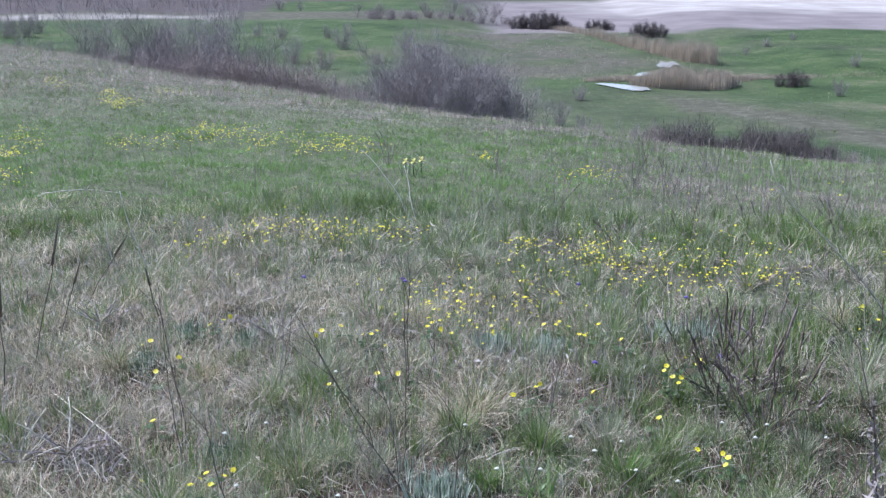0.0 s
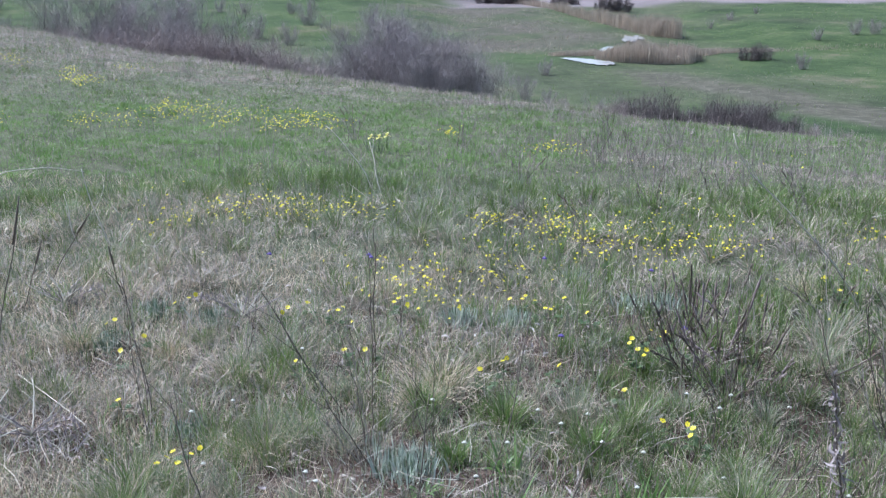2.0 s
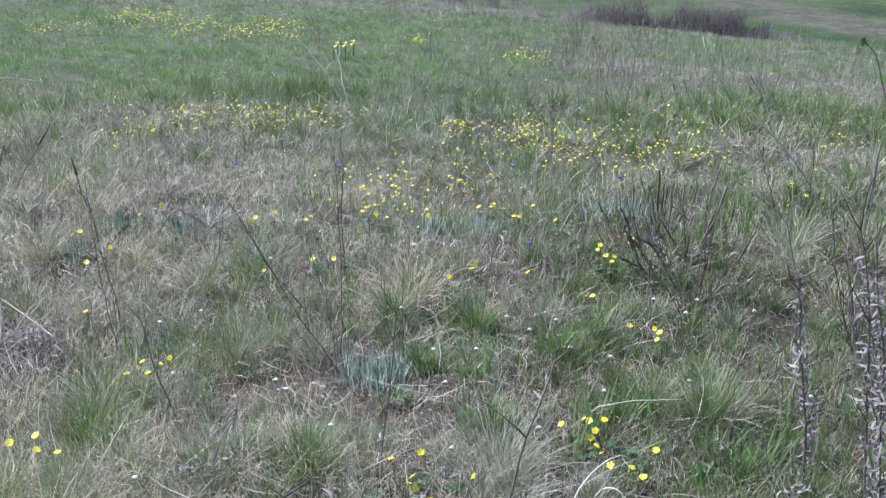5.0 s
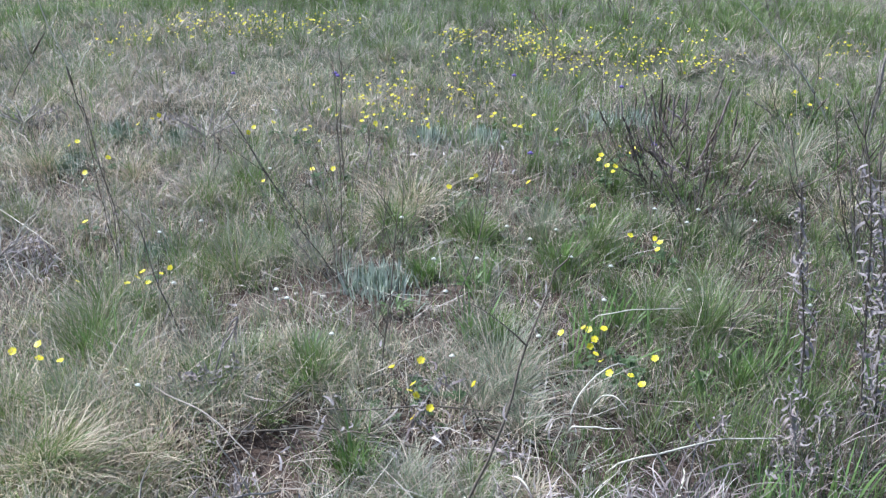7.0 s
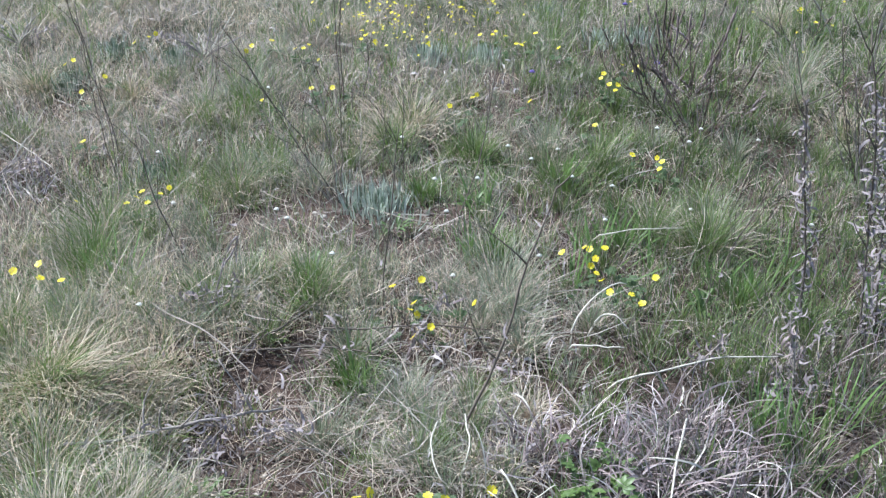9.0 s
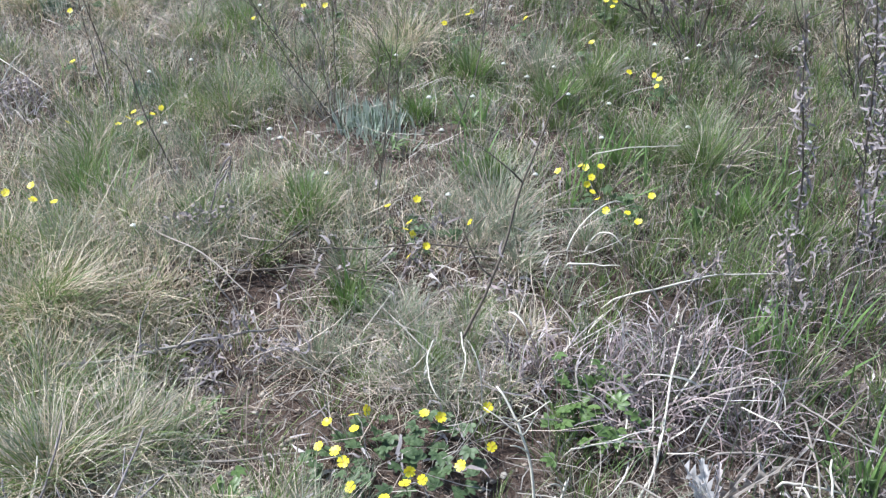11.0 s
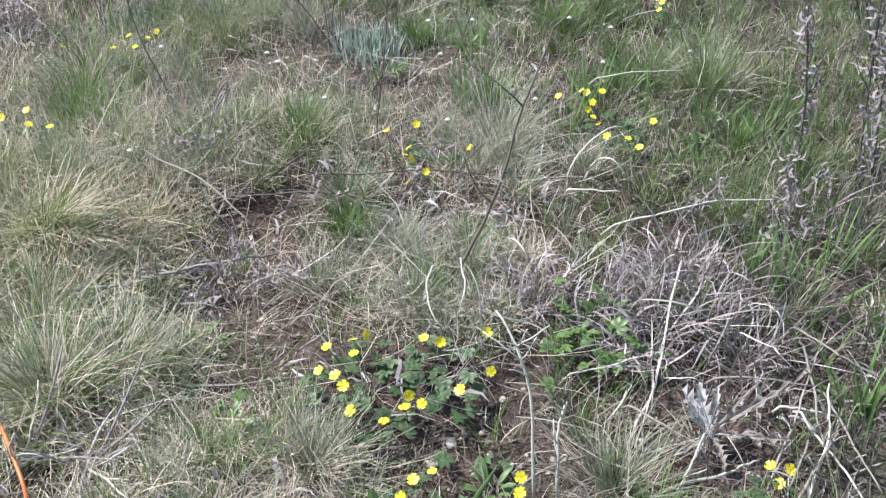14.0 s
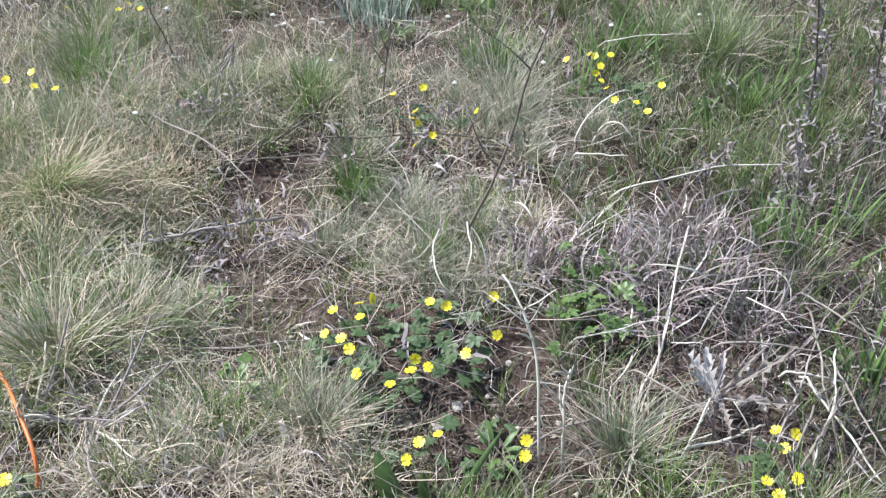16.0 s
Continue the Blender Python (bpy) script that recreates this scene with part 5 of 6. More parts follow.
def drifts(name, spots, per, radius, size, seed):
    """Flowers too far and many to count, each with its five petals."""
    g = np.random.default_rng(seed)
    geo = Geo()
    n = len(spots) * per
    s = np.repeat(np.array(spots), per, 0)
    wide = radius * (0.5 + g.random(len(spots)))[:, None].repeat(per, 0).reshape(-1)
    x, y = s[:, 0] + g.normal(0, 1, n) * wide, s[:, 1] + g.normal(0, 1.3, n) * wide
    knot = g.integers(0, n, n)
    close = g.random(n) < 0.8
    x, y = np.where(close & (knot // per == np.arange(n) // per), x[knot] + g.normal(0, 0.02, n), x), np.where(close & (knot // per == np.arange(n) // per), y[knot] + g.normal(0, 0.03, n), y)
    c = np.stack([x, y, lie(x, y) + g.uniform(0.025, 0.075, n)], 1)
    keep = g.random(n) < 0.35 + 0.65 * (np.arange(n) % per < per * np.repeat(g.uniform(0.2, 1, len(spots)), per))
    c = c[keep]
    n = len(c)
    r = size * g.uniform(0.7, 1.15, n)[:, None]
    nrm = np.stack([g.normal(0, 0.35, n), g.normal(-0.35, 0.35, n), np.ones(n)], 1)
    nrm /= np.linalg.norm(nrm, axis=1)[:, None]
    a = np.cross(nrm, np.array([[0.31, 0.95, 0.0]]))
    a /= np.linalg.norm(a, axis=1)[:, None]
    b = np.cross(nrm, a)
    pts, tris = [c], []
    for i in range(10):
        t = i * math.pi / 5
        pts.append(c + r * (1.0 if i % 2 == 0 else 0.55) * (a * math.cos(t) + b * math.sin(t)) + nrm * r * 0.35)
    base = (np.arange(n) * 11)[:, None]
    geo.add(np.stack(pts, 1).reshape(-1, 3), None, np.concatenate([base + np.array([0, 1 + i, 1 + (i + 1) % 10]) for i in range(10)]))
    stuff(name, geo, PETAL, "drift of small yellow flowers in the grass", "flowers")


drifts("yellow_flowers", DRIFT_SPOTS, 50, 0.07, 0.0052, 1)
drifts("yellow_flowers", FAR_DRIFT_SPOTS, 56, 0.055, 0.0053, 2)
drifts("yellow_flowers", SPARSE_SPOTS, 10, 0.16, 0.0056, 3)


def tuft_plant(name, x, y, n, size, width, mats, label, category, group, seed, upright=0.55, curl=0.3, droop=(0.0, 0.6), segs=4, radius=0.35, lean=0.05, stray=0.5, lodge=None):
    """A tuft of narrow leaves; mats: (part name, material, share)."""
    g = np.random.default_rng(seed)
    ob = thing(name, on(x, y), label, category, group)
    for pname, mat, share in mats:
        k = max(3, int(n * share))
        off, a = np.abs(g.normal(0, 0.5, k)), g.uniform(0, 6.28, k)
        root = np.stack([np.cos(a) * off * size * radius, np.sin(a) * off * size * radius, np.full(k, -0.006)], 1)
        dry = 0.45 if mat in (STRAW, GREYSTRAW, BLEACHED) else 0.0
        geo = Geo()
        geo.blades(root, size * g.uniform(0.5, 1.15, k), width * g.uniform(0.7, 1.2, k), lean + upright * off + np.abs(g.normal(0, 0.15, k)) + dry * g.random(k),
                   g.uniform(*droop, k) + dry * g.random(k) * 1.5, a + g.normal(0, stray, k) if lodge is None else lodge + g.normal(0, stray, k), g.normal(0, curl + dry, k), segs, blunt=2.5 if mat in (SILVER, BLUEGREEN) else 1.6)
        part(pname, geo, mat, ob)
    return ob


for i, (x, y) in enumerate(SILVER_TUFTS):
    tuft_plant("silver_tuft", x, y, 360 if i == 0 else 230 if i < 3 else 120, 0.055, 0.0046 if i == 0 else 0.0044, (("foliage", SILVER, 1.0), ("young_foliage", BLUEGREEN, 0.25)), "tuft of narrow silvery-green leaves", "plant", "silvery leaf tufts", 60 + i, 0.42, 0.4, (-0.5, 0.3), 4, 1.9 if i == 0 else 1.2, 0.0, 1.6)
for i, (x, y) in enumerate(BLUE_TUFTS):
    tuft_plant("blue_tuft", x, y, 170, 0.055, 0.0032, (("foliage", BLUEGREEN, 0.6), ("pale_foliage", SILVER, 0.4)), "tuft of blue-green stiff leaves", "plant", "silvery leaf tufts", 70 + i, 0.4, 0.3, (-0.2, 0.4), 4, 1.3, 0.0, 1.0)
KINDS = {"straw": ("big tussock of bleached straw with green shoots", (("dry_foliage", BLEACHED, 0.8), ("foliage", GREEN, 0.28))),
         "mixed": ("fescue tussock, grey-green with dry blades", (("foliage", GREYGREEN, 0.6), ("dry_foliage", STRAW, 0.4))),
         "green": ("fresh green grass tussock", (("foliage", GREEN, 0.55), ("pale_foliage", GREYGREEN, 0.2), ("dry_foliage", STRAW, 0.35))),
         "big": ("big fountain-shaped fescue tussock, grey-green and straw", (("foliage", GREEN, 0.42), ("pale_foliage", GREYGREEN, 0.2), ("dry_foliage", CURLED, 0.4), ("bleached_foliage", BLEACHED, 0.25)))}
for i, (x, y) in enumerate(TUSSOCKS_A):
    kind = ("straw", "big", "mixed", "mixed", "mixed", "green", "mixed", "mixed", "green", "green", "mixed", "mixed", "mixed", "mixed", "big", "big", "green")[i]
    size = (0.17, 0.15, 0.10, 0.10, 0.11, 0.11, 0.10, 0.10, 0.14, 0.13, 0.13, 0.12, 0.09, 0.10, 0.17, 0.16, 0.10)[i]
    tuft_plant("grass_tussock", x, y, 1700 if kind == "straw" else 800 if kind == "big" else 360, size, 0.0018 if kind in ("straw", "big") else 0.0014, KINDS[kind][1], KINDS[kind][0], "grass", "grass tussocks", 100 + i, 0.75, 0.5, (0.5, 1.9) if kind in ("straw", "big") else (0.2, 1.4), 4, 0.85 if kind == "straw" else 0.6 if kind == "big" else 0.45, 0.05, 1.3 if kind == "straw" else 1.1 if kind == "big" else 0.7, -0.5 if kind == "straw" else None)
for i, (x, y, size) in enumerate(THATCH):
    tuft_plant("dry_tussock", x, y, 260, size, 0.0020, (("dry_foliage", CURLED, 0.6), ("bleached_foliage", BLEACHED, 0.5), ("foliage", GREYGREEN, 0.1)), "low tussock of curled bleached dead grass", "grass", "grass tussocks", 1100 + i, 0.9, 1.2, (0.3, 2.4), 5, 0.8, 0.1, 1.4)
for i, (x, y) in enumerate(TUSSOCKS_B):
    kind = ("green", "mixed", "mixed", "mixed", "green", "green", "mixed", "green", "green", "mixed", "green", "straw", "green", "straw", "mixed", "mixed", "mixed", "mixed")[i]
    tuft_plant("grass_tussock", x, y, 260, 0.10 + 0.03 * (i % 3), 0.0016, KINDS[kind][1], KINDS[kind][0], "grass", "grass tussocks", 130 + i, 0.7, 0.5, (0.2, 1.2), 3, 0.45)

FRESHTUFTS = ((0.203, 2.138, 0.095), (0.369, 2.021, 0.1), (-0.122, 1.577, 0.095), (-0.294, 1.567, 0.085), (0.6, 1.754, 0.085), (-0.512, 1.688, 0.1), (0.622, 1.595, 0.085), (0.203, 1.723, 0.07), (0.085, 1.966, 0.065), (0.699, 1.501, 0.08), (-0.053, 1.364, 0.075), (-0.482, 1.322, 0.09), (-0.311, 2.455, 0.08), (0.569, 2.426, 0.08), (0.033, 2.17, 0.08))
for i, (x, y, size) in enumerate(FRESHTUFTS):
    tuft_plant("grass_tussock", x, y, 300, size, 0.0021, (("foliage", GREEN, 0.75), ("young_foliage", FRESH, 0.3), ("dry_foliage", STRAW, 0.15)), "upright tussock of fresh green grass blades", "grass", "grass tussocks", 1200 + i, 0.5, 0.4, (0.1, 0.9), 4, 0.5, 0.05, 0.8)


tussock_fill = random.Random(160)
for i in range(40):
    r, a = tussock_fill.uniform(1.2, 3.6), tussock_fill.uniform(-0.40, 0.40)
    if cleared(r * math.sin(a), r * math.cos(a)) < 0.1:
        TUSSOCKS_C = TUSSOCKS_C + ((r * math.sin(a), r * math.cos(a)),)
fill_masters = [tuft_plant("grass_tussock", x, y, 240, 0.075 + 0.012 * i, 0.0014, KINDS[("green", "mixed", "green", "mixed", "straw")[i]][1], KINDS[("green", "mixed", "green", "mixed", "straw")[i]][0], "grass", "grass tussocks", 170 + i, 0.7, 0.5, (0.2, 1.3), 3, 0.45, 0.05, 0.7)
                for i, (x, y) in enumerate(TUSSOCKS_C[:5])]
for i, (x, y) in enumerate(TUSSOCKS_C[5:]):
    copy_thing(fill_masters[i % 5], pose(*on(x, y), 0, 0, i * 77))


def stone(x, y, seed):
    g = random.Random(seed)
    bm = bmesh.new()
    bmesh.ops.create_icosphere(bm, subdivisions=2, radius=g.uniform(0.004, 0.0085))
    stretch = Vector((g.uniform(0.8, 1.4), g.uniform(0.7, 1.1), g.uniform(0.5, 0.8)))
    for v in bm.verts:
        v.co = Vector((v.co.x * stretch.x, v.co.y * stretch.y, v.co.z * stretch.z)) * (1 + 0.25 * noise.noise(v.co * 140 + Vector((seed, 0, 0))))
    me = bpy.data.meshes.new("stone")
    bm.to_mesh(me)
    bm.free()
    me.materials.append(STONE)
    ob = tagged(new("stone", me), "small pale stone lying on the soil", "stone", "loose stones")
    ob.matrix_basis = pose(*on(x, y, 0.002), 0, 0, g.uniform(0, 360))


for i, (x, y) in enumerate(STONES):
    stone(x, y, 950 + i)


def stem_thing(name, line, r0, r1, mat, label, category, seed, branches=0, reach=0.08, leaves=0, group="dead stems", sides=5):
    """A dead stem along line with side twigs and, where it has them, withered hanging leaves."""
    g = np.random.default_rng(seed)
    line = soften(lift_line(line), 14)
    base = line[0].copy()
    base[2] = min(base[2], float(lie(base[0], base[1])) + 0.0)
    ob = thing(name, base, label, category, group)
    geo = Geo()
    sway = np.linspace(0, 1, len(line))[:, None]
    line = line + 0.012 * np.linalg.norm(line[-1] - line[0]) * np.sin(sway * g.uniform(4, 9, 3) + g.uniform(0, 6, 3)) * np.sin(sway * math.pi) * np.array([1, 1, 0.5])
    jag = line - base + np.concatenate([[[0, 0, -0.01]], g.normal(0, r0 * 0.3, (len(line) - 1, 3))])
    geo.tube(jag, r0, r1, sides)
    part("stem", geo, mat, ob)
    for b in range(branches):
        p = jag[int(g.integers(4, 13))]
        a = g.uniform(0, 6.28)
        twig = Geo()
        twig.tube(wander(p, (math.cos(a) * 0.7, math.sin(a) * 0.4, 0.9), reach * g.uniform(0.5, 1.2), 5, 0.12, 0.02, seed * 31 + b), r0 * 0.55, r1 * 0.6, 4)
        part("twig", twig, mat, ob)
    for b in range(leaves):
        q = min(12.9, max(1.0, g.integers(0, 9) * 1.35 * g.uniform(0.6, 1.0) + 1 + g.normal(0, 0.35)))
        p = jag[int(q)] + (q % 1) * (jag[int(q) + 1] - jag[int(q)]) + g.normal(0, 0.0055, 3)
        leaf = Geo()
        leaf.blades(p[None], g.uniform(0.012, 0.036), g.uniform(0.0026, 0.0062), g.uniform(0.9, 2.8), g.uniform(-1.6, 1.6), g.uniform(0, 6.28), g.normal(0, 2.6), 7, blunt=2.5)
        part("withered_leaf", leaf, DEADLEAF, ob, "curled grey withered leaf")
    return ob


for i, line in enumerate(DARK_STEMS):
    stem_thing("dry_weed", line, 0.0026 if i == 0 else 0.0014, 0.0009, DARKSTEM, "thin dark dead stem rising from the grass", "weed", 200 + i, (3, 4, 7, 3, 3, 4, 3, 3, 5, 3)[i], 0.09, 2)
for i, line in enumerate(LEAFY_STEMS):
    stem_thing("withered_plant", line, 0.0020, 0.0012, DARKSTEM, "tall dead stem hung with curled grey leaves", "weed", 220 + i, 8, 0.10, 125)
for line in BENT_STEM:
    stem_thing("nodding_weed", line, 0.0014, 0.0016, DEADLEAF, "withered stem with a drooping seed head", "weed", 230, 0, 0, 5)
for i, line in enumerate(PALE_LINES):
    stem_thing("straw_stalk", line, 0.0019 if i < 5 else 0.0013, 0.0008, PALESTEM, "bleached stalk bent over the grass", "weed", 240 + i, 0, 0, 0)
for i, line in enumerate(LEANING_STICKS):
    stem_thing("straw_stalk", line, 0.0024 if i % 2 else 0.0019, 0.0013, PALESTEM if i % 3 else GREYSTEM, "pale dry stick leaning over bare soil", "weed", 300 + i, 1 if i % 3 else 2, 0.04, 0)
for line in FALLEN_STEM:
    stem_thing("fallen_weed", line, 0.003, 0.0018, GREYSTEM, "grey fallen stem with withered leaves hanging from it", "weed", 260, 4, 0.08, 40)
for i, line in enumerate(STRAW_LINES):
    stem_thing("straw_stalk", line, 0.0018, 0.0011, GREYSTRAW, "weathered stalk lying on the turf", "weed", 270 + i, 1, 0.06, 0)
for i, line in enumerate(DARK_LINES):
    stem_thing("fallen_weed", line, 0.0019, 0.0012, DARKSTEM, "dark fallen stem lying across the grass", "weed", 280 + i, 3, 0.07, 6)
for i, line in enumerate(WHITE_STALK):
    stem_thing("pale_stalk", line, 0.0021, 0.0012, PALESTEM, "upright bleached stalk with fine side twigs", "weed", 290 + i, 6, 0.05, 0)
for line in ARCH_STEM:
    stem_thing("arching_weed", line, 0.0026, 0.0015, PALESTEM, "long dry stem arching over the meadow", "weed", 300, 2, 0.10, 0)
for i, line in enumerate(PALE_TWIGS):
    stem_thing("straw_stalk", line, 0.0026, 0.0015, PALESTEM, "pale dead stalk standing in the grass", "weed", 310 + i, 1, 0.08, 0)
for i, line in enumerate(SPIKES):
    ob = stem_thing("seed_spike", line, 0.0016, 0.0013, DARKSTEM, "dark dry stalk with a spike of old seed", "weed", 330 + i, 0, 0, 0)
    geo = Geo()
    top = soften(lift_line(line), 14) - np.array(ob.matrix_basis.translation)
    geo.tube(np.array([top[9], top[11], top[12], top[13]]), 0.0034, 0.0016, 6)
    part("seed_head", geo, DARKSTEM, ob, "blackish brown seed head")


for line in HEADED_STEM:
    ob = stem_thing("thistle_stalk", line, 0.0024, 0.0015, DARKSTEM, "dry thistle stalk with a dark spiny head", "weed", 345, 0, 0, 3)
    top = soften(lift_line(line), 14)[-1] - np.array(ob.matrix_basis.translation)
    head, g = Geo(), np.random.default_rng(346)
    for k in range(40):
        way = g.normal(0, 1, 3)
        way /= np.linalg.norm(way)
        head.tube([top + way * 0.002, top + way * 0.009, top + way * g.uniform(0.012, 0.017)], 0.0022, 0.0004, 3)
    part("spiny_head", head, DARKSTEM, ob, "blackish spiny seed head")


def orange_stem():
    line = soften(CABLE[0], 24)
    line[:, 2] += 0.0
    base = line[-1].copy()
    ob = thing("orange_stalk", base, "slender bright orange-red arching stalk in dry grass", "stalk")
    geo = Geo()
    geo.tube(line - base, 0.0022, 0.0026, 7)
    part("stem", geo, ORANGE, ob, "", True)


orange_stem()


def dead_heap():
    """The heap of grey curled dead grass: clumps that arch over one another with dark gaps between."""
    g = np.random.default_rng(400)
    for i, (x, y) in enumerate(HEAP):
        k = 105 if i < 7 else 46
        tall = (0.65, 0.75, 0.68, 0.78, 0.68, 0.85, 0.85, 0.42, 0.38)[i]
        ob = thing("dead_grass_tuft", on(x, y), "clump of curled grey dead grass leaves", "grass", "dead grass heap")
        for name, mat, m in (("dead_foliage", DEADGRASS if i < 7 else DEADLEAF, k), ("pale_foliage", DEADLEAF, k // 3)):
            a = g.uniform(0, 6.28, m)
            root = np.stack([np.cos(a) * (0.07 if i < 7 else 0.10) * g.random(m), np.sin(a) * 0.06 * g.random(m), g.uniform(0, 0.015, m)], 1)
            geo = Geo()
            geo.blades(root, tall * g.uniform(0.05, 0.16, m), g.uniform(0.0013, 0.0027, m), np.abs(g.normal(0, 0.7, m)), g.uniform(0.2, 2.6, m), a + g.normal(0, 0.9, m), g.normal(0, 1.8, m), 8, blunt=3)
            part(name, geo, mat, ob)
        for q in range(20 if i < 7 else 6):
            stalk = Geo()
            b = g.uniform(0, 6.28)
            stalk.blades(np.array([[g.normal(0, 0.04), g.normal(0, 0.04), 0.01]]), tall * g.uniform(0.08, 0.19), g.uniform(0.0018, 0.0034), g.uniform(0.0, 1.1), g.uniform(0.5, 2.6), b, g.normal(0, 1.5), 9, blunt=4)
            part("dead_blade", stalk, PALESTEM if q % 4 == 0 and i < 7 else DEADLEAF if q % 3 == 1 else GREYSTRAW, ob, "pale curved dead grass blade")


dead_heap()


def dead_thistle(x, y):
    """A withered thistle: broad pale lobed leaves on one side, painted whiter for the sun there, grey spiny curling
    ones on the other.
    """
    ob = thing("dead_thistle", on(x, y, 0.03), "silver-grey dead thistle with jagged spiny leaves", "plant")
    g = np.random.default_rng(410)
    for a, length, rise, wide, mat in ((2.25, 0.062, 0.9, 0.013, SUNWHITE), (1.8, 0.064, 1.1, 0.010, SUNWHITE), (2.75, 0.050, 0.45, 0.013, SUNWHITE), (3.6, 0.045, -0.1, 0.010, GREYSTEM), (0.25, 0.115, 0.25, 0.009, GREYSTEM),
                                  (0.75, 0.085, 0.6, 0.007, GREYSTEM), (-0.25, 0.095, 0.1, 0.009, GREYSTEM), (1.3, 0.06, 0.9, 0.006, DEADLEAF), (-1.1, 0.05, -0.1, 0.010, GREYSTEM)):
        geo = Geo()
        way = Vector((math.cos(a), math.sin(a), rise)).normalized()
        n = 13
        rib = wander((0, 0, 0), way, length, n - 1, 0.07, -0.03 if rise > 0.2 else 0.02, int(a * 100) + 999)
        side = np.cross(way, (0, 0, 1.0))
        side = side / np.linalg.norm(side)
        geo.tube(rib, 0.0018, 0.0006, 5)
        points = []
        for i in range(n):
            f = i / (n - 1)
            for h in (-1, 1):
                w = wide * (0.25 + 1.1 * f * (1 - f) * 2) * ((1.0 if i % 2 else 0.32) + g.normal(0, 0.1)) * (f < 0.999)
                points.append(rib[i] + h * side * w + np.array(way) * (0.35 * w if i % 2 else 0) + np.array((0, 0, w * (0.9 + g.normal(0, 0.5)))))
            points.append(rib[i])
        geo.add(points, [(3 * i + 2, 3 * i + 5, 3 * i + 3 + h, 3 * i + h) for i in range(n - 1) for h in (0, 1)])
        # spines at the tips of the lobes
        for i in range(1, n - 1, 2):
            for h in (0, 1):
                p = np.array(points[3 * i + h])
                q = p + (p - rib[i]) * 0.55 + np.array(way) * 0.004
                geo.tube([p, q], 0.0006, 0.0001, 3)
        part("spiny_leaf", geo, mat, ob)
    stub = Geo()
    stub.tube([(0.0, 0.0, -0.045), (0.002, 0, -0.01), (0, 0, 0.006)], 0.004, 0.006, 7)
    part("stub", stub, DEADLEAF, ob)


dead_thistle(*THISTLE[0])


def dry_star(x, y, seed):
    """A branching dead weed, grey sticks from one root."""
    ob = thing("dead_weed", on(x, y), "branching grey dead weed lying in the grass", "plant", "dead weeds")
    g = random.Random(seed)
    for i in range(11):
        a = i * 0.571 + g.uniform(-0.25, 0.25)
        geo = Geo()
        line = wander((0, 0, 0.01), (math.cos(a), math.sin(a), g.uniform(0.25, 1.3)), g.uniform(0.07, 0.15), 7, 0.10, 0.02, seed + i)
        geo.tube(line, 0.0024, 0.0009, 5)
        geo.tube(wander(line[4], (math.cos(a + 0.7), math.sin(a + 0.7), 0.5), 0.04, 4, 0.1, 0, seed + 50 + i), 0.0012, 0.0006, 4)
        part("stick", geo, (PALESTEM, DEADLEAF, DEADLEAF)[i % 3], ob)


for i, (x, y) in enumerate(GREYSTAR + SPIKYWEED_L):
    dry_star(x, y, 420 + 13 * i)


def seed_spike(geo, line, g, wide):
    """A ragged spike of old seed round the end of a stem."""
    spike = soften(line, 16)
    rings = [[(p[0] + math.cos(c * 1.047) * w, p[1] + math.sin(c * 1.047) * w, p[2] + g.uniform(-0.002, 0.004)) for c in range(6) for w in [wide * math.sin(math.pi * (j + 0.4) / 16) ** 0.5 * g.uniform(0.15, 1.4)]] for j, p in enumerate(spike)]
    geo.add([v for ring in rings for v in ring], [(6 * j + c, 6 * j + (c + 1) % 6, 6 * j + 6 + (c + 1) % 6, 6 * j + 6 + c) for j in range(15) for c in range(6)])


def far_weeds():
    for i, (x, y) in enumerate(FAR_WEEDS):
        ob = thing("spiked_weed", on(x, y), "brown dead weed with many upright seed spikes", "plant", "dark dead weeds")
        g = random.Random(506 + i)
        for k in range(9):
            a = g.uniform(0, 6.28)
            geo = Geo()
            line = wander((g.gauss(0, 0.02), g.gauss(0, 0.02), 0), (math.cos(a) * g.uniform(0.2, 0.9), math.sin(a) * g.uniform(0.2, 0.9), 1), g.uniform(0.10, 0.20), 8, 0.07, 0.0, 630 + 20 * i + k)
            geo.tube(line, 0.0014, 0.0009, 4)
            seed_spike(geo, line[6:], g, 0.0024)
            part("seed_spike", geo, (GREYSTEM, LITTER, DEADGRASS)[k % 3], ob)


far_weeds()


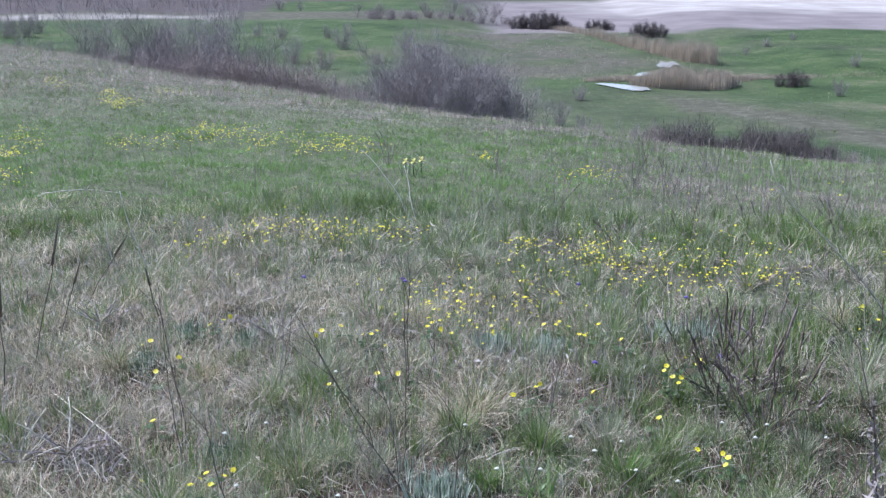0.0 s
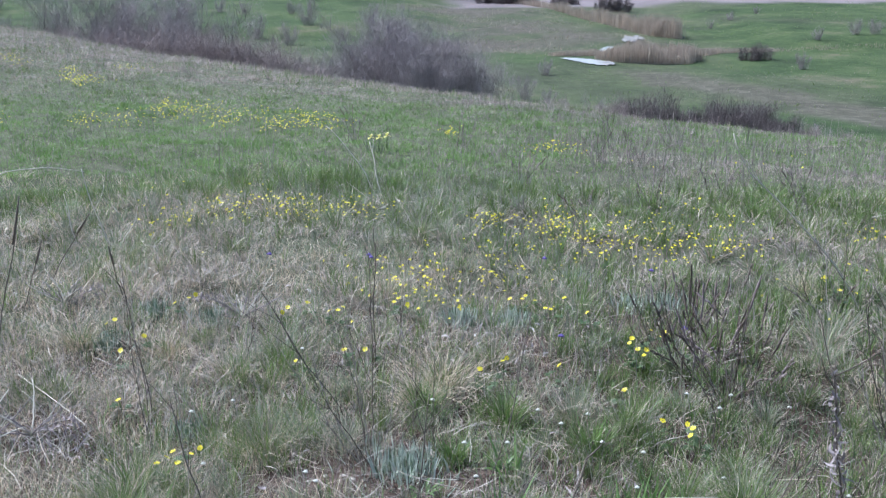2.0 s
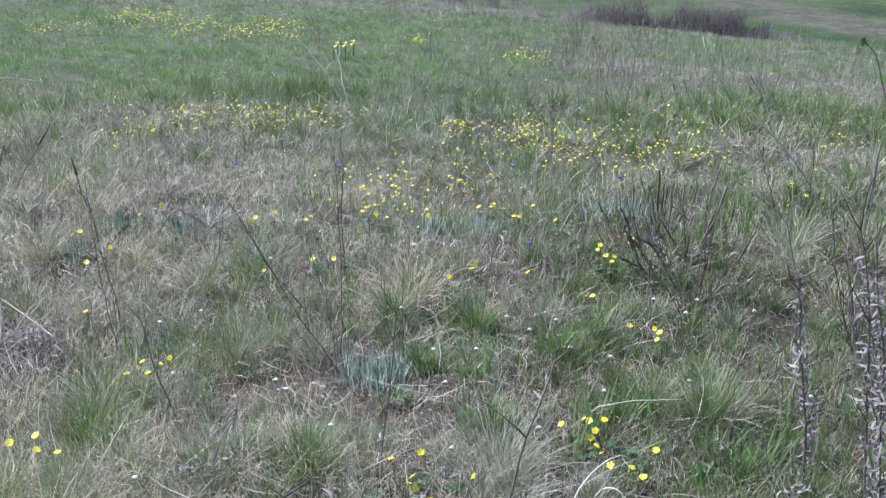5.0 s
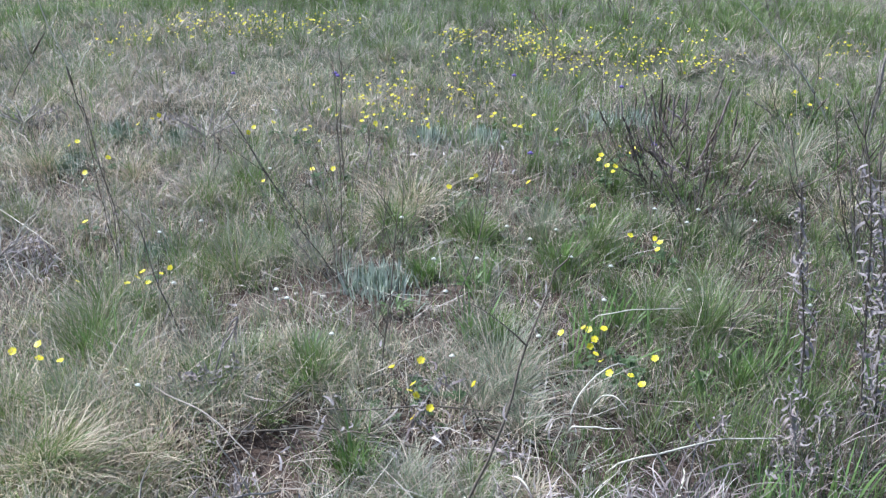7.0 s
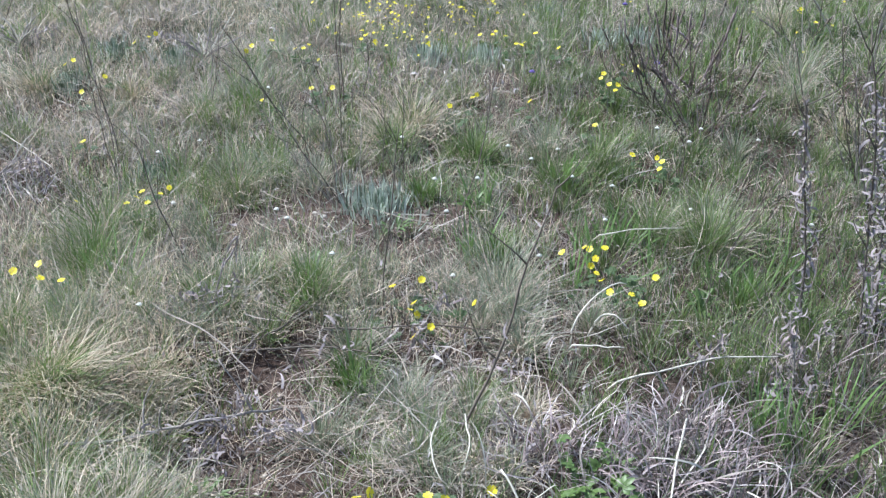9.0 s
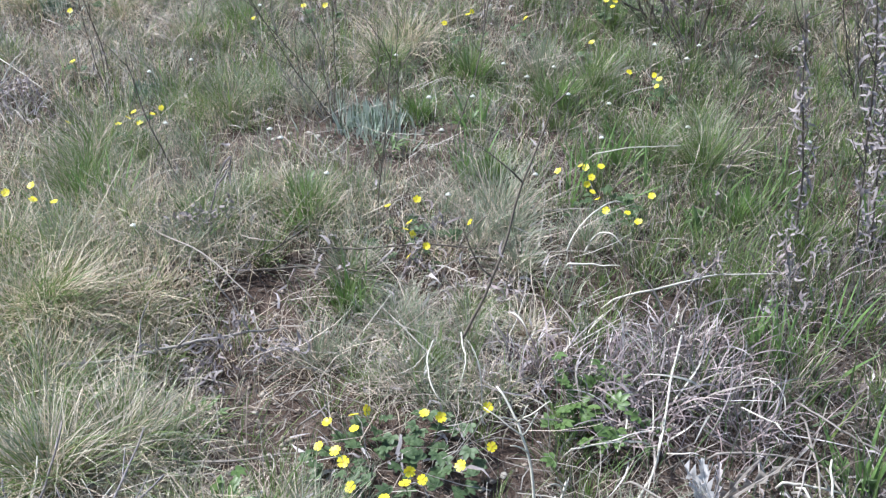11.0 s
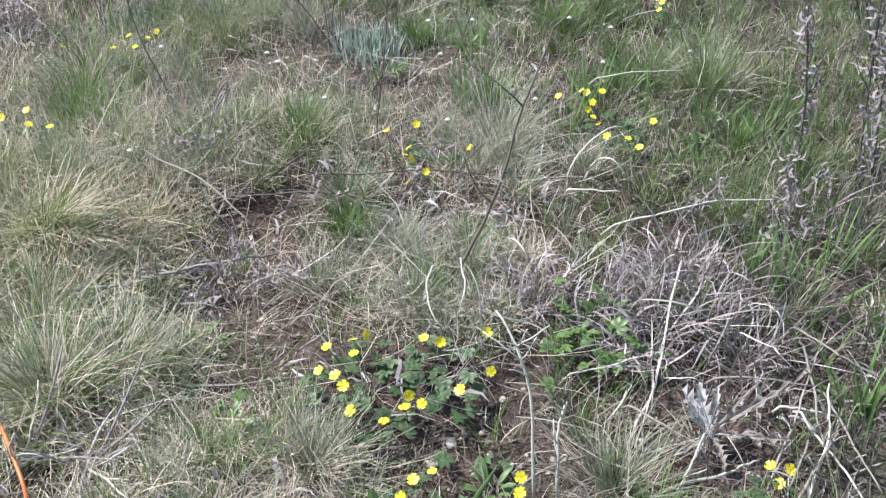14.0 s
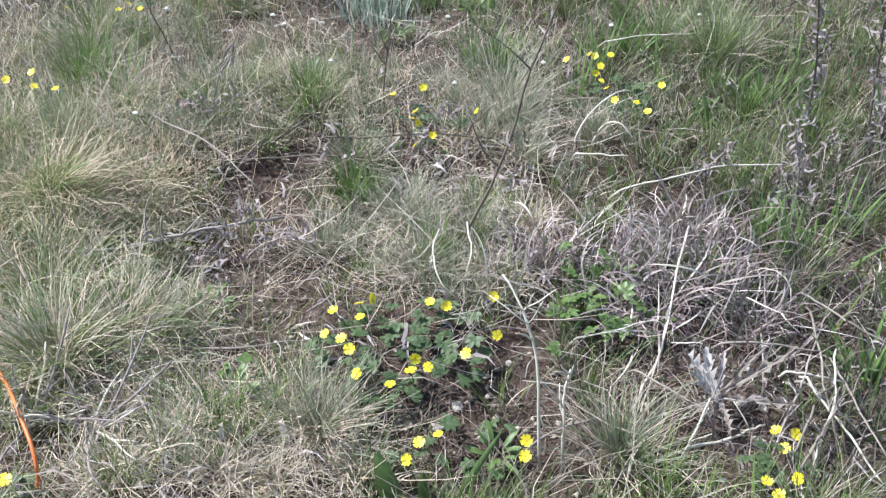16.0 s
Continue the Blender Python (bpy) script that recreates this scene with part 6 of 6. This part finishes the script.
def stem_fan(name, foot, tips, r0, mat, label, seed, spikes=0.0, forks=2, out=0.5):
    """A dead weed: thin stems that rise from one foot to their tips and fork on the way; some end in seed spikes."""
    base = on(*foot)
    ob = thing(name, base, label, "plant", "dark dead weeds")
    g = random.Random(seed)
    for k, (x, y, z) in enumerate(tips):
        tip = np.array((x - foot[0], y - foot[1], z))
        start = np.array((g.gauss(0, 0.012), g.gauss(0, 0.012), -0.01))
        bow = start + (tip - start) * np.array((out, out, 0.42)) + np.array((g.gauss(0, 0.012), g.gauss(0, 0.012), 0))
        line = soften([start, bow, tip], 12)
        line[1:] += np.random.default_rng(seed * 50 + k).normal(0, 0.0016, (11, 3))
        geo = Geo()
        geo.tube(line, r0, r0 * 0.5, 4)
        for f in range(forks):
            q = g.randint(4, 9)
            way = line[q + 1] - line[q]
            way = way / np.linalg.norm(way) + np.array((g.gauss(0, 0.5), g.gauss(0, 0.4), 0.2))
            twig = wander(line[q], way, np.linalg.norm(tip) * g.uniform(0.15, 0.38), 5, 0.1, 0.0, seed * 70 + 9 * k + f)
            geo.tube(twig, r0 * 0.6, r0 * 0.35, 3)
            if g.random() < spikes:
                seed_spike(geo, twig[2:], g, 0.0026)
        if g.random() < spikes:
            seed_spike(geo, line[8:], g, 0.0030)
        part("branch", geo, mat[k % len(mat)], ob)


BUSH_TIPS = ((0.528, 2.206, 0.309), (0.573, 2.276, 0.245), (0.619, 2.346, 0.281), (0.599, 2.206, 0.358), (0.646, 2.276, 0.29), (0.693, 2.346, 0.252), (0.661, 2.206, 0.338), (0.709, 2.276, 0.288), (0.756, 2.346, 0.278), (0.738, 2.206, 0.305), (0.778, 2.276, 0.307), (0.819, 2.346, 0.242), (0.821, 2.206, 0.212), (0.868, 2.276, 0.102), (0.863, 2.346, 0.051), (0.538, 2.206, 0.238), (0.592, 2.276, 0.231), (0.663, 2.346, 0.205), (0.711, 2.206, 0.254))
stem_fan("spiked_weed", (0.719, 2.276), BUSH_TIPS, 0.0011, (LITTER, DEADGRASS, LITTER), "big dark brown dead weed with many upright seed spikes", 520, 0.6, 5, 0.72)
stem_fan("spiked_weed", (0.66, 2.40), [(x - 0.06, y + 0.13, z * 0.8) for x, y, z in BUSH_TIPS[::2]], 0.0011, (LITTER, DEADGRASS), "dark brown dead weed with upright seed spikes", 521, 0.5, 4, 0.72)
CENTRE_TIPS = ((-0.258, 1.871, 0.393), (-0.208, 1.951, 0.342), (-0.157, 2.031, 0.312), (-0.111, 1.871, 0.314), (-0.078, 1.951, 0.46), (-0.035, 2.031, 0.165), (-0.007, 1.871, 0.187), (-0.245, 1.951, 0.252), (0.031, 2.031, 0.10))
stem_fan("dead_herb", (-0.083, 1.951), CENTRE_TIPS, 0.0012, (DARKSTEM, GREYSTEM), "fan of thin dark dead stems behind the silvery tuft", 522, 0.0, 3)
stem_fan("dead_herb", (0.03, 2.006), ((0.049, 1.956, 0.243), (0.021, 2.006, 0.175), (0.079, 2.056, 0.15)), 0.0011, (DARKSTEM,), "thin dark dead stems in the grass", 523, 0.0, 2)
RIGHT_TIPS = ((0.838, 1.884, 0.407), (0.929, 1.984, 0.278), (0.983, 2.084, 0.362), (0.909, 1.884, 0.482), (0.994, 1.984, 0.371), (0.933, 2.084, 0.189), (0.883, 1.884, 0.224), (0.969, 1.984, 0.485))
stem_fan("dead_herb", (0.985, 1.984), RIGHT_TIPS, 0.0016, (DARKSTEM, GREYSTEM), "tangle of tall purplish dead stems", 524, 0.1, 5)
stem_fan("dead_herb", (0.93, 1.72), [(x - 0.07, y - 0.26, z * 0.9) for x, y, z in RIGHT_TIPS[::2]], 0.0015, (DARKSTEM,), "tall purplish dead stems with side twigs", 525, 0.0, 5)
stem_fan("dead_herb", (0.657, 1.801), ((0.718, 1.751, 0.143), (0.69, 1.801, 0.222), (0.646, 1.851, 0.08), (0.729, 1.751, 0.188)), 0.0013, (DARKSTEM,), "thin dark dead stems leaning over green grass", 526, 0.0, 3)
stem_fan("dead_herb", (1.127, 2.68), ((0.999, 2.58, 0.295), (1.001, 2.68, 0.191), (1.113, 2.78, 0.19), (1.089, 2.58, 0.264), (0.978, 2.68, 0.114)), 0.0016, (GREYSTEM, DARKSTEM), "grey dead stems leaning in the meadow", 527, 0.2, 3)
stem_fan("dead_herb", (-0.545, 2.115), ((-0.563, 2.065, 0.415), (-0.561, 2.115, 0.34), (-0.568, 2.165, 0.223)), 0.0012, (DARKSTEM, GREYSTEM), "thin dark dead stems rising from the turf", 528, 0.0, 2)
stem_fan("dead_herb", (-0.392, 2.439), ((-0.355, 2.389, 0.337), (-0.35, 2.439, 0.227), (-0.4, 2.489, 0.169)), 0.0012, (GREYSTEM, DARKSTEM), "thin grey dead stems rising from the turf", 529, 0.0, 2)


def leafy_litter():
    for i, (x, y) in enumerate(GREYLEAFY + SPIKYWEED_L):
        g = np.random.default_rng(600 + i)
        ob = thing("withered_weed", on(x, y), "withered weed with shrivelled grey leaves", "plant", "withered weeds")
        stem = Geo()
        line = wander((0, 0, 0), (g.normal(0.5, 0.6), g.normal(0, 0.3), 0.8), 0.14, 8, 0.1, 0.05, 640 + i)
        stem.tube(line, 0.0018, 0.001, 4)
        part("stem", stem, GREYSTEM, ob)
        for k in range(42):
            leaf = Geo()
            p = line[int(g.integers(2, 9))] + g.normal(0, 0.008, 3)
            leaf.blades(p[None], g.uniform(0.014, 0.034), g.uniform(0.0022, 0.0046), g.uniform(0.6, 2.4), g.uniform(0.8, 3.6) * g.choice((-1, 1)), g.uniform(0, 6.28), g.normal(0, 3.2), 7, blunt=3)
            part("withered_leaf", leaf, DEADGRASS if k % 3 == 0 else DEADLEAF, ob)


leafy_litter()


def forb(x, y, seed, size=0.05, mat=None, label="small green leafy herb among the grass"):
    g = random.Random(seed)
    ob = thing("green_herb", on(x, y), label, "plant", "green herbs")
    for i in range(20):
        a = g.uniform(0, 6.28)
        geo = Geo()
        geo.leaf((math.cos(a) * 0.01, math.sin(a) * 0.01, g.uniform(0, 0.02)), (math.cos(a), math.sin(a), g.uniform(0.2, 1.1)), (0, 0, 1), size * g.uniform(0.5, 1.1), size * 0.22, 0.15, 0.3)
        part("leaf", geo, mat or BROADLEAF, ob, "", True)


for i, (x, y) in enumerate(FORBS):
    forb(x, y, 700 + i, 0.04 if i < 3 else 0.032)


def lobed_herb(x, y, n, size, seed):
    """A low herb with hand-shaped leaves on short stalks."""
    g = random.Random(seed)
    ob = thing("lobed_herb", on(x, y), "low green herb with lobed leaves among dead grass", "plant", "green herbs")
    for i in range(n):
        a, d = g.uniform(0, 6.28), 0.05 * math.sqrt(g.random())
        lf = part("leaf", HERBLEAF, None, ob)
        lf.matrix_basis = Matrix.Translation((math.cos(a) * d, math.sin(a) * d, g.uniform(0.015, 0.06))) @ Euler((g.gauss(0.3, 0.35), g.gauss(0, 0.35), g.uniform(0, 6.28))).to_matrix().to_4x4() @ Matrix.Diagonal((size, size, size, 1))
        stalk = Geo()
        stalk.tube([(0, 0, -0.004), (math.cos(a) * d * 0.6, math.sin(a) * d * 0.6, 0.012), tuple(lf.matrix_basis.translation)], 0.0008, 0.0006, 3)
        part("leaf_stalk", stalk, BROADLEAF, ob)


HERBLEAF = leaflet_mesh(0.024).copy()
HERBLEAF.materials[0] = BROADLEAF
for i, (x, y, n, size) in enumerate(((0.245, 1.024, 9, 0.75), (0.255, 1.116, 8, 0.75), (0.273, 1.057, 9, 0.85), (-0.202, 0.943, 6, 0.7))):
    lobed_herb(x, y, n, size, 770 + i)


def iris_leaves():
    for i, ((x, y), (dx, dy, dz), wide) in enumerate(zip(IRISLEAF, ((-0.018, 0.03, 0.085), (0.0, 0.015, 0.07), (0.06, 0.05, 0.095), (-0.012, 0.02, 0.062)), (0.026, 0.014, 0.010, 0.015))):
        ob = thing("sword_leaf", on(x, y, -0.005), "broad smooth green sword-shaped leaf", "plant", "sword leaves")
        n = 9
        geo = Geo()
        for s in (0, 1):
            pts = []
            for k in range(n):
                f = k / (n - 1)
                w = wide * 0.5 * math.sin(math.pi * min(0.97, 0.22 + 0.75 * f)) ** 0.7
                c = np.array((dx * f ** 1.3, dy * f ** 1.3, dz * f * (1 - 0.12 * f)))
                pts += [c + np.array((-w, 0, 0)), c + np.array((0, -0.003 + 0.0012 * s, 0)), c + np.array((w, 0, 0))]
            geo.add(pts, [(3 * k + j, 3 * k + j + 1, 3 * k + j + 4, 3 * k + j + 3) for k in range(n - 1) for j in range(2)])
        part("leaf", geo, BROADLEAF, ob, "", True)


iris_leaves()
for i, (x, y) in enumerate(GREENPATCH):
    g = np.random.default_rng(750 + i)
    ob = thing("green_shoots", on(x, y), "bright green broad grass shoots", "grass", "green shoots")
    for k in range(22 if i < 9 else 13):
        off, a = abs(g.normal(0, 0.5)), g.uniform(0, 6.28)
        shoot = Geo()
        shoot.blades(np.array([[math.cos(a) * off * 0.05, math.sin(a) * off * 0.05, -0.005]]), g.uniform(0.05, 0.12), g.uniform(0.004, 0.0065), 0.1 + 0.5 * off, g.uniform(0.1, 0.7), a, g.normal(0, 0.3), 4)
        part("shoot", shoot, FRESH, ob)


def small_flower(name, x, y, height, radius, mat, label, group, seed):
    g = random.Random(seed)
    ob = thing(name, on(x, y), label, "flower", group)
    stem = Geo()
    lean = (g.gauss(0, 0.01), g.gauss(0, 0.01))
    stem.tube([(0, 0, -0.004), (lean[0] * 0.4, lean[1] * 0.4, height * 0.5), (lean[0], lean[1], height)], 0.0008, 0.0007, 4)
    part("flower_stem", stem, LEAFGREEN, ob)
    head = Geo()
    for k in range(6):
        a, d = k * 2.4, radius * 0.5 * math.sqrt(k / 5)
        c = np.array((lean[0] + math.cos(a) * d, lean[1] + math.sin(a) * d, height + radius * (0.35 - 0.4 * d / radius)))
        q = radius * 0.5
        head.add([c + np.array(v) * q for v in ((0, 0, 0.9), (1, 0, 0), (0, 1, 0), (-1, 0, 0), (0, -1, 0), (0, 0, -0.9))], None,
                 [(0, 1, 2), (0, 2, 3), (0, 3, 4), (0, 4, 1), (5, 2, 1), (5, 3, 2), (5, 4, 3), (5, 1, 4)])
    part("flower_head", head, mat, ob)


for i, (x, y) in enumerate(WHITES):
    small_flower("white_flower", x, y, 0.065, 0.006, WHITE, "small white flower head on a short stem", "white flowers", 800 + i)
for i, (x, y) in enumerate(VIOLETS):
    small_flower("violet_flower", x, y, 0.07, 0.009, VIOLET, "small violet-blue flower in the grass", "violet flowers", 840 + i)


def yellow_iris(x, y, seed):
    """A dwarf iris: three standards, three falls, sword leaves."""
    g = random.Random(seed)
    ob = thing("dwarf_iris", on(x, y), "pale yellow dwarf iris in bloom on the slope", "flower", "dwarf irises")
    stem = Geo()
    stem.tube([(0, 0, -0.005), (0, 0, 0.03), (0.002, 0, 0.065)], 0.003, 0.0025, 5)
    part("flower_stem", stem, LEAFGREEN, ob)
    for i in range(6):
        a = i * math.pi / 3
        petal = Geo()
        petal.leaf((0, 0, 0.065), (math.cos(a), math.sin(a), 1.6 if i % 2 else -0.1), (0, 0, 1) if i % 2 == 0 else (-math.cos(a), -math.sin(a), 0.3), 0.023, 0.015, 0.1, 0.3)
        part("petal", petal, PALEPETAL, ob, "", True)
    for i in range(5):
        a = g.uniform(0, 6.28)
        leaf = Geo()
        leaf.blades(np.array([[math.cos(a) * 0.02, math.sin(a) * 0.02, -0.004]]), 0.075, 0.007, 0.3, 0.5, a, 0.0, 4)
        part("leaf", leaf, GREYGREEN, ob)


for i, (x, y) in enumerate(IRIS):
    yellow_iris(x, y, 860 + i)


def pebbles():
    g = np.random.default_rng(900)
    geo = Geo()
    spots = np.array(BARE)
    ico = np.array([(0, 0, 1), (1, 0, 0), (0, 1, 0), (-1, 0, 0), (0, -1, 0), (0, 0, -1)], float)
    for i in range(520):
        cx, cy, rx, ry = spots[i % len(spots)]
        x, y = cx + g.normal(0, rx * 0.7), cy + g.normal(0, ry * 0.8)
        s = g.uniform(0.002, 0.006) * (1.5 if i % 17 == 0 else 1)
        pts = (ico + g.normal(0, 0.18, ico.shape)) * s * np.array((1.2, 1, 0.7)) + np.array(on(x, y, s * 0.3))
        geo.add(pts, None, [(0, 1, 2), (0, 2, 3), (0, 3, 4), (0, 4, 1), (5, 2, 1), (5, 3, 2), (5, 4, 3), (5, 1, 4)])
    stuff("pebbles", geo, STONE, "small pale pebbles on the bare soil", "pebbles", True)


pebbles()
